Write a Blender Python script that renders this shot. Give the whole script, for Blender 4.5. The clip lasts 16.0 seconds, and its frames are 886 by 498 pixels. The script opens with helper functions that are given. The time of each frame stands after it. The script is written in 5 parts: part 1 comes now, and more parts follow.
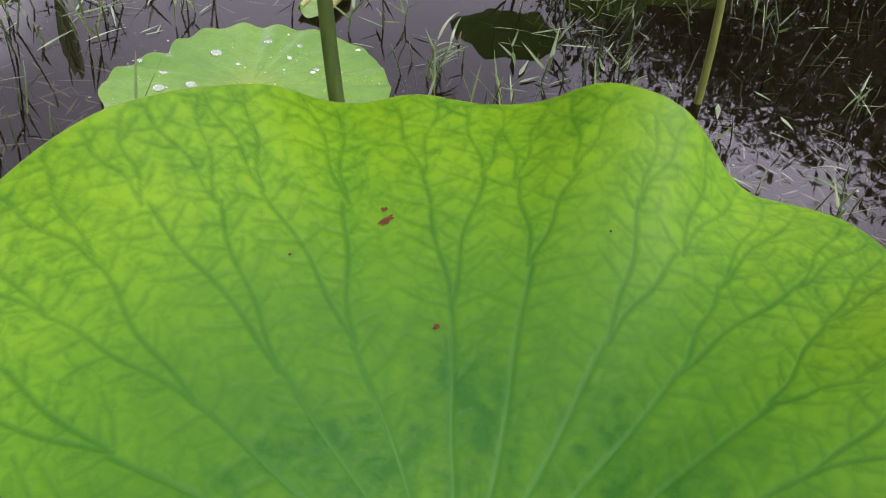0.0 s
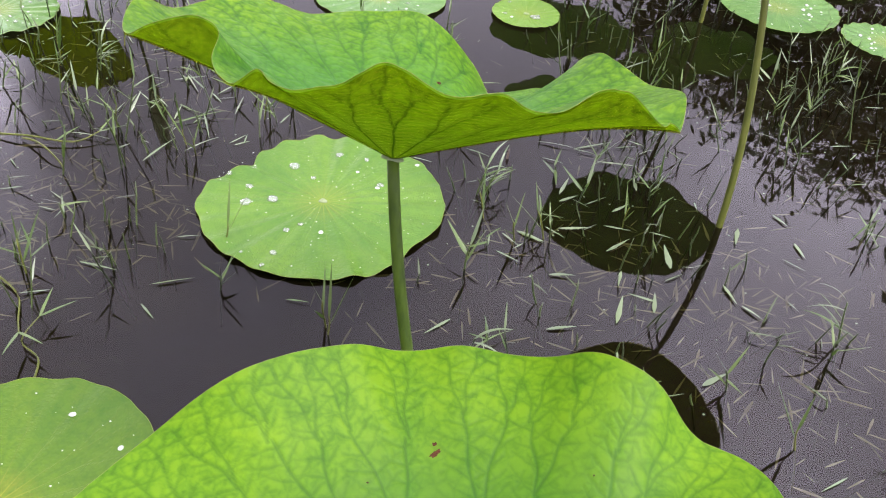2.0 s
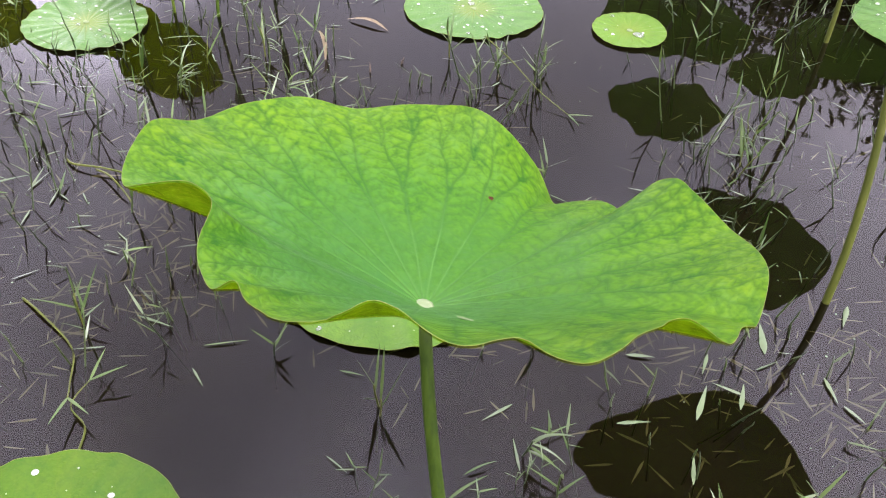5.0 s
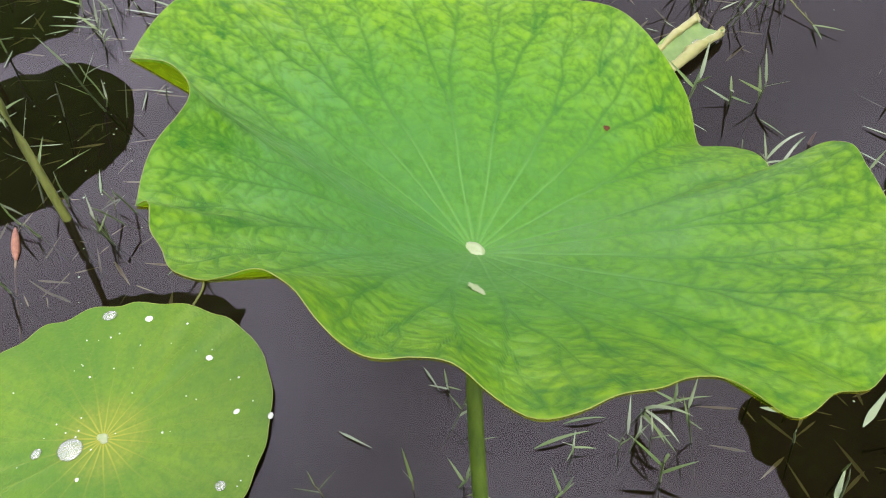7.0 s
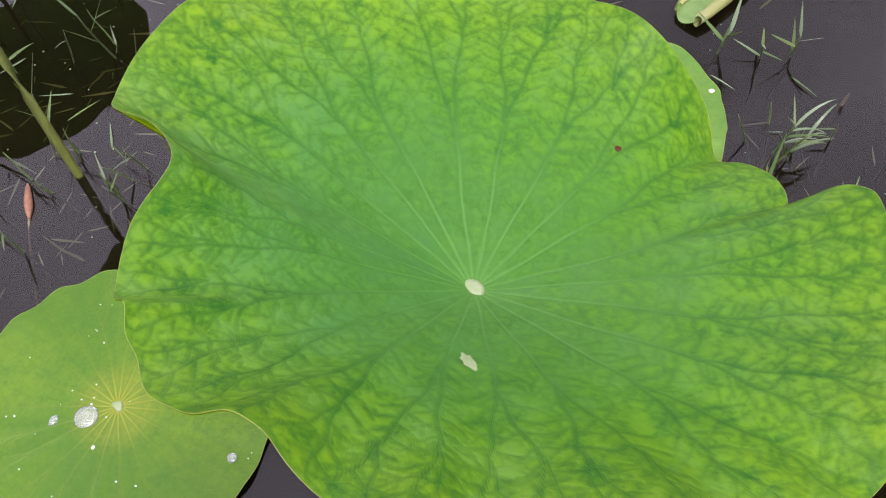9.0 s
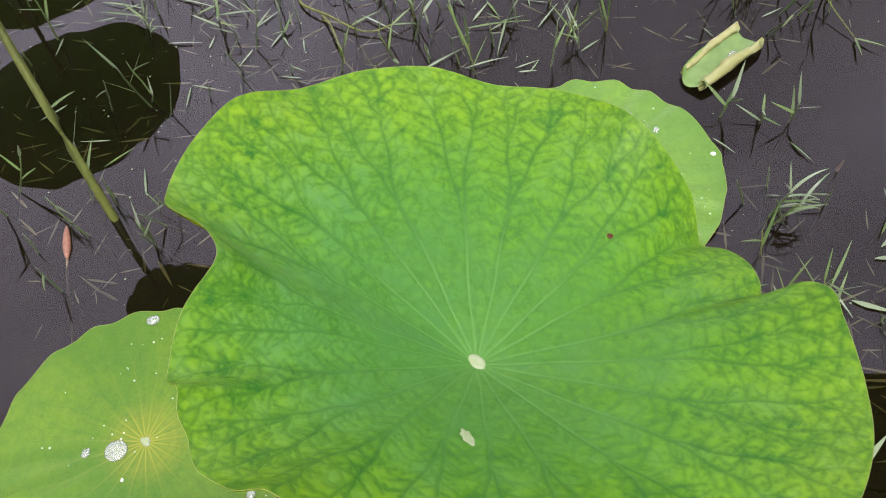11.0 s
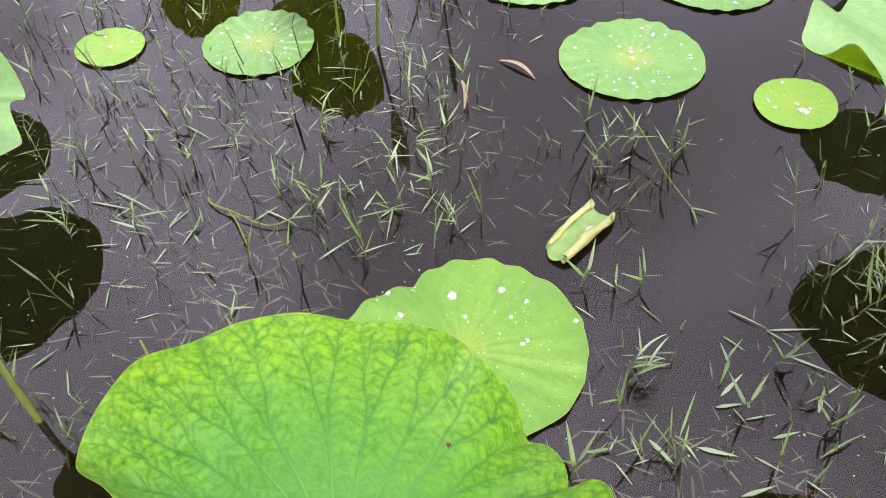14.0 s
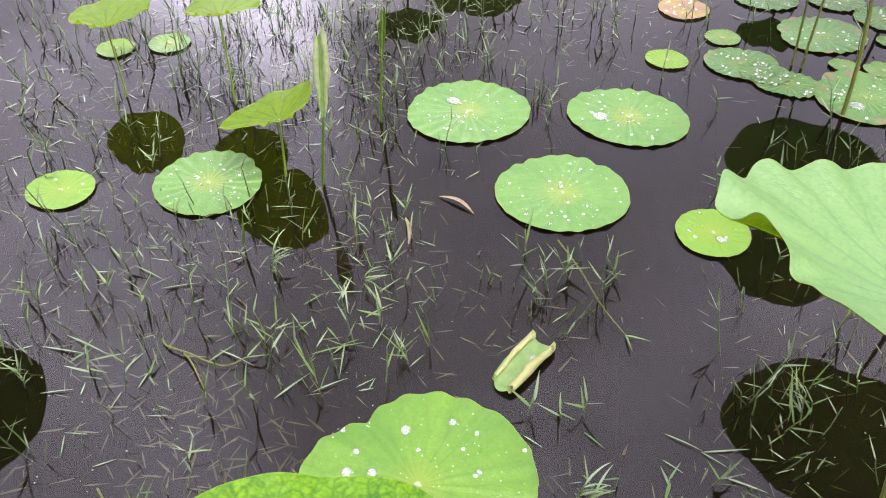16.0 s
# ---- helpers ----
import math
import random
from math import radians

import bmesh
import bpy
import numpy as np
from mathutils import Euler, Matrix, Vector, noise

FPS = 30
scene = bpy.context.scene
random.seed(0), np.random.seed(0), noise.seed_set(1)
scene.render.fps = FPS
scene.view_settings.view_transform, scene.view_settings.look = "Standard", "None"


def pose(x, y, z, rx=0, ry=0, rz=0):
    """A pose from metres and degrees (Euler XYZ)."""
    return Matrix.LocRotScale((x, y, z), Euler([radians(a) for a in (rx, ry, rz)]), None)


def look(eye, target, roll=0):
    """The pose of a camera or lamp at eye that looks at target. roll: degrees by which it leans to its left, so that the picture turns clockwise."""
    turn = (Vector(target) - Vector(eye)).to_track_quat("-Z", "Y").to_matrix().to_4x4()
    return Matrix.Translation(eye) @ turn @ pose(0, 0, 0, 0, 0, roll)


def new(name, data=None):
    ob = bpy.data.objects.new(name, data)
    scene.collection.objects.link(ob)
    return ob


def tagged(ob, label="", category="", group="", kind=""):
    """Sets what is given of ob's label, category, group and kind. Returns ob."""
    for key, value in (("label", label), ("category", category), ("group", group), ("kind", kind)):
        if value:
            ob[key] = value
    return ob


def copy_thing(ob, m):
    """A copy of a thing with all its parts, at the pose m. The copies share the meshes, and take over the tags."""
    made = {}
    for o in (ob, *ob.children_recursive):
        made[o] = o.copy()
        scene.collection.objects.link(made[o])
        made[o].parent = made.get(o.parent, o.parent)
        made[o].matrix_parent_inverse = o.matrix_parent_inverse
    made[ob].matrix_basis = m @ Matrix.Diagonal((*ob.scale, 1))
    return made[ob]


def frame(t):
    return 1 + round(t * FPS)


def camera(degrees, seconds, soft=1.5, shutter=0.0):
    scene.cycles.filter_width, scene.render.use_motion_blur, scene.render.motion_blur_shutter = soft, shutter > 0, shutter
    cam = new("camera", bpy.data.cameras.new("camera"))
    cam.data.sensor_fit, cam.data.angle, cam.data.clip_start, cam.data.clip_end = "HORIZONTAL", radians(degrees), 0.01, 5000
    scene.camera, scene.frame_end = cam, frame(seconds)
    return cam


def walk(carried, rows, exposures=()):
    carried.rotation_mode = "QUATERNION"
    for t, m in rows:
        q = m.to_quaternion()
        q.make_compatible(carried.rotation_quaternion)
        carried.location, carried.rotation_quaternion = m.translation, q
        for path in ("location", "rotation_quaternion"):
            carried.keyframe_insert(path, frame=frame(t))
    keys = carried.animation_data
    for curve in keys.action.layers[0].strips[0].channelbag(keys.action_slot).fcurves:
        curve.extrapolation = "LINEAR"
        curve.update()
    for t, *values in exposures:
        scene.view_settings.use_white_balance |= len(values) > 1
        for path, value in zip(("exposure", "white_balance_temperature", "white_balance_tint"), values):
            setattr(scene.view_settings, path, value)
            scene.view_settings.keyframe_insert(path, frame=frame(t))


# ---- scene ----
cam = camera(54.5, 16.0, soft=1.1)
PATH = [
    (0, (0.096, 0.119, 0.545), (0.1, 1.685, -0.7), 5.5),
    (0.5, (0.084, 0.105, 0.572), (0.068, 1.662, -0.683), 5.5),
    (1, (0.097, 0.097, 0.628), (0.047, 1.651, -0.631), 4.9),
    (1.5, (0.09, 0.074, 0.687), (0.01, 1.64, -0.555), 5.1),
    (2, (0.088, 0.081, 0.745), (-0.024, 1.65, -0.491), 5.3),
    (2.5, (0.118, 0.1, 0.792), (-0.067, 1.662, -0.444), 4.7),
    (3, (0.116, 0.122, 0.819), (-0.116, 1.67, -0.426), 3.5),
    (3.2, (0.114, 0.141, 0.825), (-0.137, 1.684, -0.422), 2.7),
    (5.3, (0.108, 0.264, 0.802), (-0.28, 1.684, -0.552), 2.1),
    (5.5, (0.122, 0.286, 0.803), (-0.327, 1.657, -0.582), 1.7),
    (6, (0.165, 0.334, 0.792), (-0.422, 1.564, -0.672), 0.2),
    (6.5, (0.177, 0.355, 0.767), (-0.512, 1.472, -0.742), -1.4),
    (7, (0.171, 0.378, 0.752), (-0.592, 1.437, -0.763), -3.7),
    (7.5, (0.161, 0.408, 0.755), (-0.618, 1.412, -0.79), -5.0),
    (8, (0.149, 0.431, 0.75), (-0.59, 1.372, -0.852), -5.1),
    (8.5, (0.145, 0.445, 0.764), (-0.562, 1.317, -0.891), -5.9),
    (10.8, (0.157, 0.442, 0.851), (-0.613, 1.3, -0.783), -6.1),
    (11, (0.156, 0.446, 0.854), (-0.612, 1.325, -0.77), -5.7),
    (11.5, (0.158, 0.449, 0.861), (-0.612, 1.38, -0.733), -5.0),
    (12, (0.163, 0.452, 0.874), (-0.613, 1.423, -0.692), -5.2),
    (12.5, (0.174, 0.467, 0.895), (-0.591, 1.489, -0.645), -5.5),
    (13, (0.205, 0.464, 0.972), (-0.537, 1.55, -0.535), -5.0),
    (13.5, (0.217, 0.465, 0.989), (-0.532, 1.58, -0.493), -4.5),
    (14, (0.23, 0.469, 1.016), (-0.528, 1.604, -0.446), -4.0),
    (14.5, (0.246, 0.468, 1.044), (-0.511, 1.638, -0.391), -3.3),
    (15, (0.234, 0.462, 1.065), (-0.495, 1.693, -0.332), -1.7),
    (15.5, (0.223, 0.453, 1.087), (-0.477, 1.756, -0.26), -1.0),
    (16, (0.217, 0.443, 1.109), (-0.478, 1.8, -0.185), -1.1),
]
# the clip's camera darkens over the bright leaves and opens up over the water
EXPOSURES = [(0, 1.29), (1, 1.40), (2, 1.62), (3, 1.66), (5.5, 1.72), (7, 1.64), (8.5, 1.42), (11, 1.50), (12.5, 1.52), (13.5, 1.86), (14.5, 1.99), (15.5, 2.13), (16, 1.84)]
walk(cam, [(t, look(eye, target, roll)) for t, eye, target, roll in PATH], EXPOSURES)

# ---- world, sun, exposure ----
world = bpy.data.worlds.new("overcast_sky")
scene.world = world
world.use_nodes = True
wn, wl = world.node_tree.nodes, world.node_tree.links
SUN_UP, SUN_AZ = 62.0, 120.0
sky = wn.new("ShaderNodeTexSky")
sky.sky_type = "NISHITA"
sky.sun_disc = False
sky.sun_elevation = radians(SUN_UP)
sky.sun_rotation = radians(SUN_AZ)
sky.dust_density = 4.0
grey = wn.new("ShaderNodeHueSaturation")
grey.inputs["Saturation"].default_value = 0.12
wl.new(sky.outputs[0], grey.inputs["Color"])
wtc = wn.new("ShaderNodeTexCoord")
cloud = wn.new("ShaderNodeTexNoise")
cloud.inputs["Scale"].default_value = 2.2
cloud.inputs["Detail"].default_value = 5.0
wl.new(wtc.outputs["Generated"], cloud.inputs["Vector"])
cr = wn.new("ShaderNodeMapRange")
cr.inputs["From Min"].default_value = 0.3
cr.inputs["From Max"].default_value = 0.72
cr.inputs["To Min"].default_value = 1.0
cr.inputs["To Max"].default_value = 1.95
wl.new(cloud.outputs["Fac"], cr.inputs["Value"])
def cloud_glow(az, el, inner, outer, gain):
    """A bright thin place in the cloud cover, its edge frayed by the cloud noise."""
    a, e = radians(az), radians(el)
    dot = wn.new("ShaderNodeVectorMath")
    dot.operation = "DOT_PRODUCT"
    dot.inputs[1].default_value = (math.sin(a) * math.cos(e), math.cos(a) * math.cos(e), math.sin(e))
    wl.new(wtc.outputs["Generated"], dot.inputs[0])
    fray = wn.new("ShaderNodeMath")
    fray.operation = "MULTIPLY_ADD"
    wl.new(cloud.outputs["Fac"], fray.inputs[0])
    fray.inputs[1].default_value = 0.09
    wl.new(dot.outputs["Value"], fray.inputs[2])
    r = wn.new("ShaderNodeMapRange")
    r.interpolation_type = "SMOOTHSTEP"
    for k, v in (("From Min", math.cos(radians(outer)) + .045), ("From Max", math.cos(radians(inner)) + .045), ("To Min", 0.0), ("To Max", gain)):
        r.inputs[k].default_value = v
    wl.new(fray.outputs[0], r.inputs["Value"])
    return r.outputs[0]


def wadd(a, b):
    q = wn.new("ShaderNodeMath")
    wl.new(a, q.inputs[0])
    wl.new(b, q.inputs[1])
    return q.outputs[0]


# an overcast sky: brightest overhead, with thinner places low in the north-west and over the near bank
cover = cr.outputs[0]
for spot in ((-38, 16, 7, 14.0, 5.0), (-46, 29, 5, 13, 1.1), (17, 37, 5, 17, 1.1), (-69, 48, 6, 20, 2.6), (8, 53, 5, 20, 0.7), (25, 37, 4, 14, 1.0), (-40, 48, 8, 20, 0.9), (-9, 60, 5, 16, 0.8), (0, 90, 8, 40, 1.9)):
    cover = wadd(cover, cloud_glow(*spot))
mul = wn.new("ShaderNodeMix")
mul.data_type, mul.blend_type = "RGBA", "MULTIPLY"
mul.inputs[0].default_value = 1.0
wl.new(grey.outputs[0], mul.inputs[6])
wl.new(cover, mul.inputs[7])
tint = wn.new("ShaderNodeMix")
tint.data_type, tint.blend_type = "RGBA", "MULTIPLY"
tint.inputs[0].default_value = 1.0
tint.inputs[7].default_value = (1.05, 0.94, 1.11, 1)
wl.new(mul.outputs[2], tint.inputs[6])
wbg = next(n for n in wn if n.type == "BACKGROUND")
wbg.inputs["Strength"].default_value = 0.15
wl.new(tint.outputs[2], wbg.inputs["Color"])

sun = new("sun", bpy.data.lights.new("sun", "SUN"))
sun.data.energy, sun.data.angle, sun.data.color = 0.5, radians(30), (1.0, 0.97, 0.92)
_a, _e = radians(SUN_AZ), radians(SUN_UP)
SUN_WAY = Vector((math.sin(_a) * math.cos(_e), math.cos(_a) * math.cos(_e), math.sin(_e)))
sun.matrix_world = look(SUN_WAY * 30, (0, 0, 0))


# ---- materials ----
def material(name):
    m = bpy.data.materials.new(name)
    m.use_nodes = True
    n, l = m.node_tree.nodes, m.node_tree.links
    n.clear()
    return m, n, l, n.new("ShaderNodeOutputMaterial")


def math_node(n, l, op, a, b):
    q = n.new("ShaderNodeMath")
    q.operation = op
    for k, v in ((0, a), (1, b)):
        if isinstance(v, (int, float)):
            q.inputs[k].default_value = v
        else:
            l.new(v, q.inputs[k])
    return q.outputs[0]


def remap(n, l, v, a, b, c, d):
    q = n.new("ShaderNodeMapRange")
    q.inputs["From Min"].default_value, q.inputs["From Max"].default_value = a, b
    q.inputs["To Min"].default_value, q.inputs["To Max"].default_value = c, d
    l.new(v, q.inputs["Value"])
    return q.outputs[0]


def blend(n, l, fac, a, b, mode="MIX"):
    q = n.new("ShaderNodeMix")
    q.data_type, q.blend_type = "RGBA", mode
    for k, v in ((0, fac), (6, a), (7, b)):
        if isinstance(v, (int, float)):
            q.inputs[k].default_value = v
        elif isinstance(v, tuple):
            q.inputs[k].default_value = (*v, 1)
        else:
            l.new(v, q.inputs[k])
    return q.outputs[2]


def noise_tex(n, l, scale, detail=4.0, rough=0.55, vec=None, distort=0.0):
    q = n.new("ShaderNodeTexNoise")
    q.inputs["Scale"].default_value, q.inputs["Detail"].default_value = scale, detail
    q.inputs["Roughness"].default_value, q.inputs["Distortion"].default_value = rough, distort
    l.new(vec if vec is not None else n.new("ShaderNodeTexCoord").outputs["Object"], q.inputs["Vector"])
    return q.outputs["Fac"]


def attr(n, name):
    q = n.new("ShaderNodeAttribute")
    q.attribute_name = name
    return q.outputs["Fac"]


def lotus_material(name, cell, dark, line, glow, through_share=0.38, halo_amount=0.85, rough=0.5, sheen=0.06, fine=150.0, gloss=0.22, blotches=0.25, star=0.0, spoke=None, age=0.0, heart=None, edge=None, core_amount=0.85, sky_sheen_at=None, mottle=0.22):
    """Waxy lotus leaf: light cells, darker green along the veins, fine net, light shining through."""
    m, n, l, out = material(name)
    co = n.new("ShaderNodeTexCoord").outputs["Object"]
    vein, halo = attr(n, "vein"), attr(n, "halo")
    blotch = noise_tex(n, l, 30.0, 3.0, 0.6, co)
    mott = noise_tex(n, l, 105.0, 4.0, 0.62, co)
    crumb = noise_tex(n, l, 330.0, 2.0, 0.6, co)
    far = n.new("ShaderNodeVectorMath")
    far.operation = "LENGTH"
    l.new(co, far.inputs[0])
    warp = n.new("ShaderNodeTexNoise")
    warp.inputs["Scale"].default_value, warp.inputs["Detail"].default_value = 70.0, 2.0
    l.new(co, warp.inputs["Vector"])
    bent = n.new("ShaderNodeVectorMath")
    bent.operation = "MULTIPLY_ADD"
    l.new(warp.outputs["Color"], bent.inputs[0])
    bent.inputs[1].default_value = (0.004, 0.004, 0.0)
    l.new(co, bent.inputs[2])

    def voronoi(scale, feature):
        q = n.new("ShaderNodeTexVoronoi")
        q.feature = feature
        q.inputs["Scale"].default_value = scale
        l.new(bent.outputs[0], q.inputs["Vector"])
        return q

    def patches(scale):
        """A random value for each small field between the veinlets."""
        q = n.new("ShaderNodeSeparateColor")
        l.new(voronoi(scale, "F1").outputs["Color"], q.inputs[0])
        return q.outputs[0]

    netl = remap(n, l, voronoi(fine * 1.5, "DISTANCE_TO_EDGE").outputs["Distance"], 0.0, 0.2, 1.0, 0.0)
    wide = remap(n, l, voronoi(fine * 0.75, "DISTANCE_TO_EDGE").outputs["Distance"], 0.0, 0.22, 1.0, 0.0)
    field = math_node(n, l, "ADD", math_node(n, l, "MULTIPLY", patches(fine * 1.5), 0.5), math_node(n, l, "MULTIPLY", patches(fine * 0.75), 0.5))
    h = math_node(n, l, "MULTIPLY", halo, remap(n, l, blotch, 0.3, 0.7, 0.62, 1.0))
    h = math_node(n, l, "MAXIMUM", h, math_node(n, l, "MULTIPLY", wide, 0.30))
    h = math_node(n, l, "ADD", h, remap(n, l, field, 0.1, 0.9, -0.7 * mottle, 0.7 * mottle))
    h = math_node(n, l, "ADD", h, remap(n, l, blotch, 0.3, 0.7, -0.10, 0.14))
    h = math_node(n, l, "ADD", h, remap(n, l, mott, 0.32, 0.68, -mottle, mottle))
    h = math_node(n, l, "ADD", h, remap(n, l, crumb, 0.3, 0.7, -0.04, 0.04))
    h = math_node(n, l, "ADD", h, math_node(n, l, "MULTIPLY", netl, 0.08))
    h = math_node(n, l, "MULTIPLY", h, halo_amount)
    hc = n.new("ShaderNodeClamp")
    l.new(h, hc.inputs["Value"])
    col = blend(n, l, remap(n, l, far.outputs["Value"], 0.12, 0.21, 0.0, 0.75), cell, edge) if edge else cell
    if sky_sheen_at:
        # the sky's bluish sheen on the wax, painted into the colour beside the navel
        off = n.new("ShaderNodeVectorMath")
        off.operation = "DISTANCE"
        l.new(co, off.inputs[0])
        off.inputs[1].default_value = sky_sheen_at
        sky_sheen = math_node(n, l, "ADD", remap(n, l, off.outputs["Value"], 0.02, 0.17, 0.50, 0.0), remap(n, l, math_node(n, l, "ADD", mott, blotch), 0.7, 1.3, 0.28, -0.28))
        wc = n.new("ShaderNodeClamp")
        l.new(sky_sheen, wc.inputs["Value"])
        col = blend(n, l, wc.outputs[0], col, (0.046, 0.140, 0.066))
    col = blend(n, l, hc.outputs[0], col, dark)
    col = blend(n, l, remap(n, l, noise_tex(n, l, 7.0, 2.0, 0.5, co), 0.35, 0.65, 0.0, blotches), col, dark)
    # the older middle of the leaf is a deeper green, flecked with lighter fields
    core = None
    if heart:
        core = math_node(n, l, "MULTIPLY", remap(n, l, far.outputs["Value"], 0.085, 0.205, core_amount, 0.0), remap(n, l, math_node(n, l, "ADD", mott, blotch), 0.75, 1.25, 1.0, 0.4))
        col = blend(n, l, core, col, heart)
    # the spokes stand out pale near the navel and sink into dark green towards the rim
    ridge = blend(n, l, remap(n, l, far.outputs["Value"], 0.07, 0.15, 0.0, 1.0), spoke or line, line)
    col = blend(n, l, math_node(n, l, "MULTIPLY", vein, remap(n, l, far.outputs["Value"], 0.06, 0.15, 0.8, 0.6)), col, ridge)
    if star:
        rays = math_node(n, l, "MULTIPLY", remap(n, l, far.outputs["Value"], 0.012, 0.055, 0.75 * star, 0.0), math_node(n, l, "ADD", halo, math_node(n, l, "MULTIPLY", vein, 0.8)))
        rc = n.new("ShaderNodeClamp")
        l.new(rays, rc.inputs["Value"])
        col = blend(n, l, rc.outputs[0], col, (0.13, 0.135, 0.014))
    if age:
        # tan and pink dying patches, denser to the rim, and dark rot spots
        worn = math_node(n, l, "ADD", noise_tex(n, l, 26.0, 4.0, 0.6, co), remap(n, l, far.outputs["Value"], 0.03, 0.12, -0.10, 0.10))
        col = blend(n, l, remap(n, l, worn, 0.60, 0.66, 0.0, age), col, (0.105, 0.074, 0.045))
        col = blend(n, l, remap(n, l, noise_tex(n, l, 60.0, 3.0, 0.6, co), 0.67, 0.71, 0.0, age), col, (0.035, 0.022, 0.012))
    p = n.new("ShaderNodeBsdfPrincipled")
    l.new(col, p.inputs["Base Color"])
    l.new(remap(n, l, blotch, 0.3, 0.7, rough - 0.07, rough + 0.08), p.inputs["Roughness"])
    p.inputs["Specular IOR Level"].default_value = gloss
    # waxy bloom, thickest round the navel
    bloom = math_node(n, l, "MULTIPLY", remap(n, l, far.outputs["Value"], 0.02, 0.15, sheen, sheen * 0.15), remap(n, l, blotch, 0.3, 0.7, 1.2, 0.8))
    l.new(bloom, p.inputs["Sheen Weight"])
    p.inputs["Sheen Roughness"].default_value = 0.48
    p.inputs["Sheen Tint"].default_value = (0.75, 0.95, 1.0, 1)
    bump = n.new("ShaderNodeBump")
    bump.inputs["Strength"].default_value = 0.5
    bump.inputs["Distance"].default_value = 0.0018
    ht = math_node(n, l, "ADD", math_node(n, l, "MULTIPLY", wide, -0.12), math_node(n, l, "MULTIPLY", mott, 0.5))
    ht = math_node(n, l, "ADD", ht, math_node(n, l, "MULTIPLY", halo, -0.6))
    ht = math_node(n, l, "ADD", ht, math_node(n, l, "MULTIPLY", vein, 0.7))
    l.new(ht, bump.inputs["Height"])
    l.new(bump.outputs[0], p.inputs["Normal"])
    tr = n.new("ShaderNodeBsdfTranslucent")
    shine = blend(n, l, hc.outputs[0], glow, tuple(v * 0.28 for v in glow))
    if core is not None:
        shine = blend(n, l, core, shine, (glow[0] * 0.22, glow[1] * 0.40, glow[2]))
    shine = blend(n, l, math_node(n, l, "MULTIPLY", vein, 0.6), shine, tuple(v * 0.22 for v in glow))
    l.new(blend(n, l, 0.25, shine, col), tr.inputs["Color"])
    mx = n.new("ShaderNodeMixShader")
    mx.inputs[0].default_value = through_share
    l.new(p.outputs[0], mx.inputs[1])
    l.new(tr.outputs[0], mx.inputs[2])
    l.new(mx.outputs[0], out.inputs[0])
    return m


def plant_material(name, low, high, scale=60.0, rough=0.5, through_share=0.25, stretch=(1, 1, 1), spec=0.4, spread=0.0):
    m, n, l, out = material(name)
    co = n.new("ShaderNodeTexCoord").outputs["Object"]
    mp = n.new("ShaderNodeMapping")
    mp.inputs["Scale"].default_value = stretch
    l.new(co, mp.inputs["Vector"])
    f = noise_tex(n, l, scale, 5.0, 0.6, mp.outputs[0])
    f = remap(n, l, f, 0.32, 0.68, 0.0, 1.0)
    if spread:
        r = n.new("ShaderNodeNewGeometry").outputs["Random Per Island"]
        o = n.new("ShaderNodeObjectInfo").outputs["Random"]
        r = math_node(n, l, "FRACT", math_node(n, l, "ADD", r, o), 0.0)
        f = math_node(n, l, "ADD", math_node(n, l, "MULTIPLY", f, 1 - spread), math_node(n, l, "MULTIPLY", r, spread))
    col = blend(n, l, f, low, high)
    p = n.new("ShaderNodeBsdfPrincipled")
    l.new(col, p.inputs["Base Color"])
    p.inputs["Roughness"].default_value = rough
    p.inputs["Specular IOR Level"].default_value = spec
    b = n.new("ShaderNodeBump")
    b.inputs["Strength"].default_value, b.inputs["Distance"].default_value = 0.3, 0.001
    l.new(f, b.inputs["Height"])
    l.new(b.outputs[0], p.inputs["Normal"])
    tr = n.new("ShaderNodeBsdfTranslucent")
    l.new(col, tr.inputs["Color"])
    mx = n.new("ShaderNodeMixShader")
    mx.inputs[0].default_value = through_share
    l.new(p.outputs[0], mx.inputs[1])
    l.new(tr.outputs[0], mx.inputs[2])
    l.new(mx.outputs[0], out.inputs[0])
    return m


def underside_material():
    """The thin yellow-green skin of a leaf's lower side: light shines through it, its ribs are dark."""
    m, n, l, out = material("lotus_leaf_underside")
    vein, halo = attr(n, "vein"), attr(n, "halo")
    ribs = n.new("ShaderNodeClamp")
    l.new(math_node(n, l, "ADD", vein, math_node(n, l, "MULTIPLY", halo, 0.12)), ribs.inputs["Value"])
    skin = n.new("ShaderNodeBsdfTransparent")
    l.new(blend(n, l, ribs.outputs[0], (0.97, 1.0, 0.22), (0.34, 0.46, 0.08)), skin.inputs["Color"])
    flesh = n.new("ShaderNodeBsdfDiffuse")
    l.new(blend(n, l, ribs.outputs[0], (0.19, 0.23, 0.008), (0.05, 0.09, 0.006)), flesh.inputs["Color"])
    mx = n.new("ShaderNodeMixShader")
    mx.inputs[0].default_value = 0.36
    l.new(skin.outputs[0], mx.inputs[1])
    l.new(flesh.outputs[0], mx.inputs[2])
    l.new(mx.outputs[0], out.inputs[0])
    return m


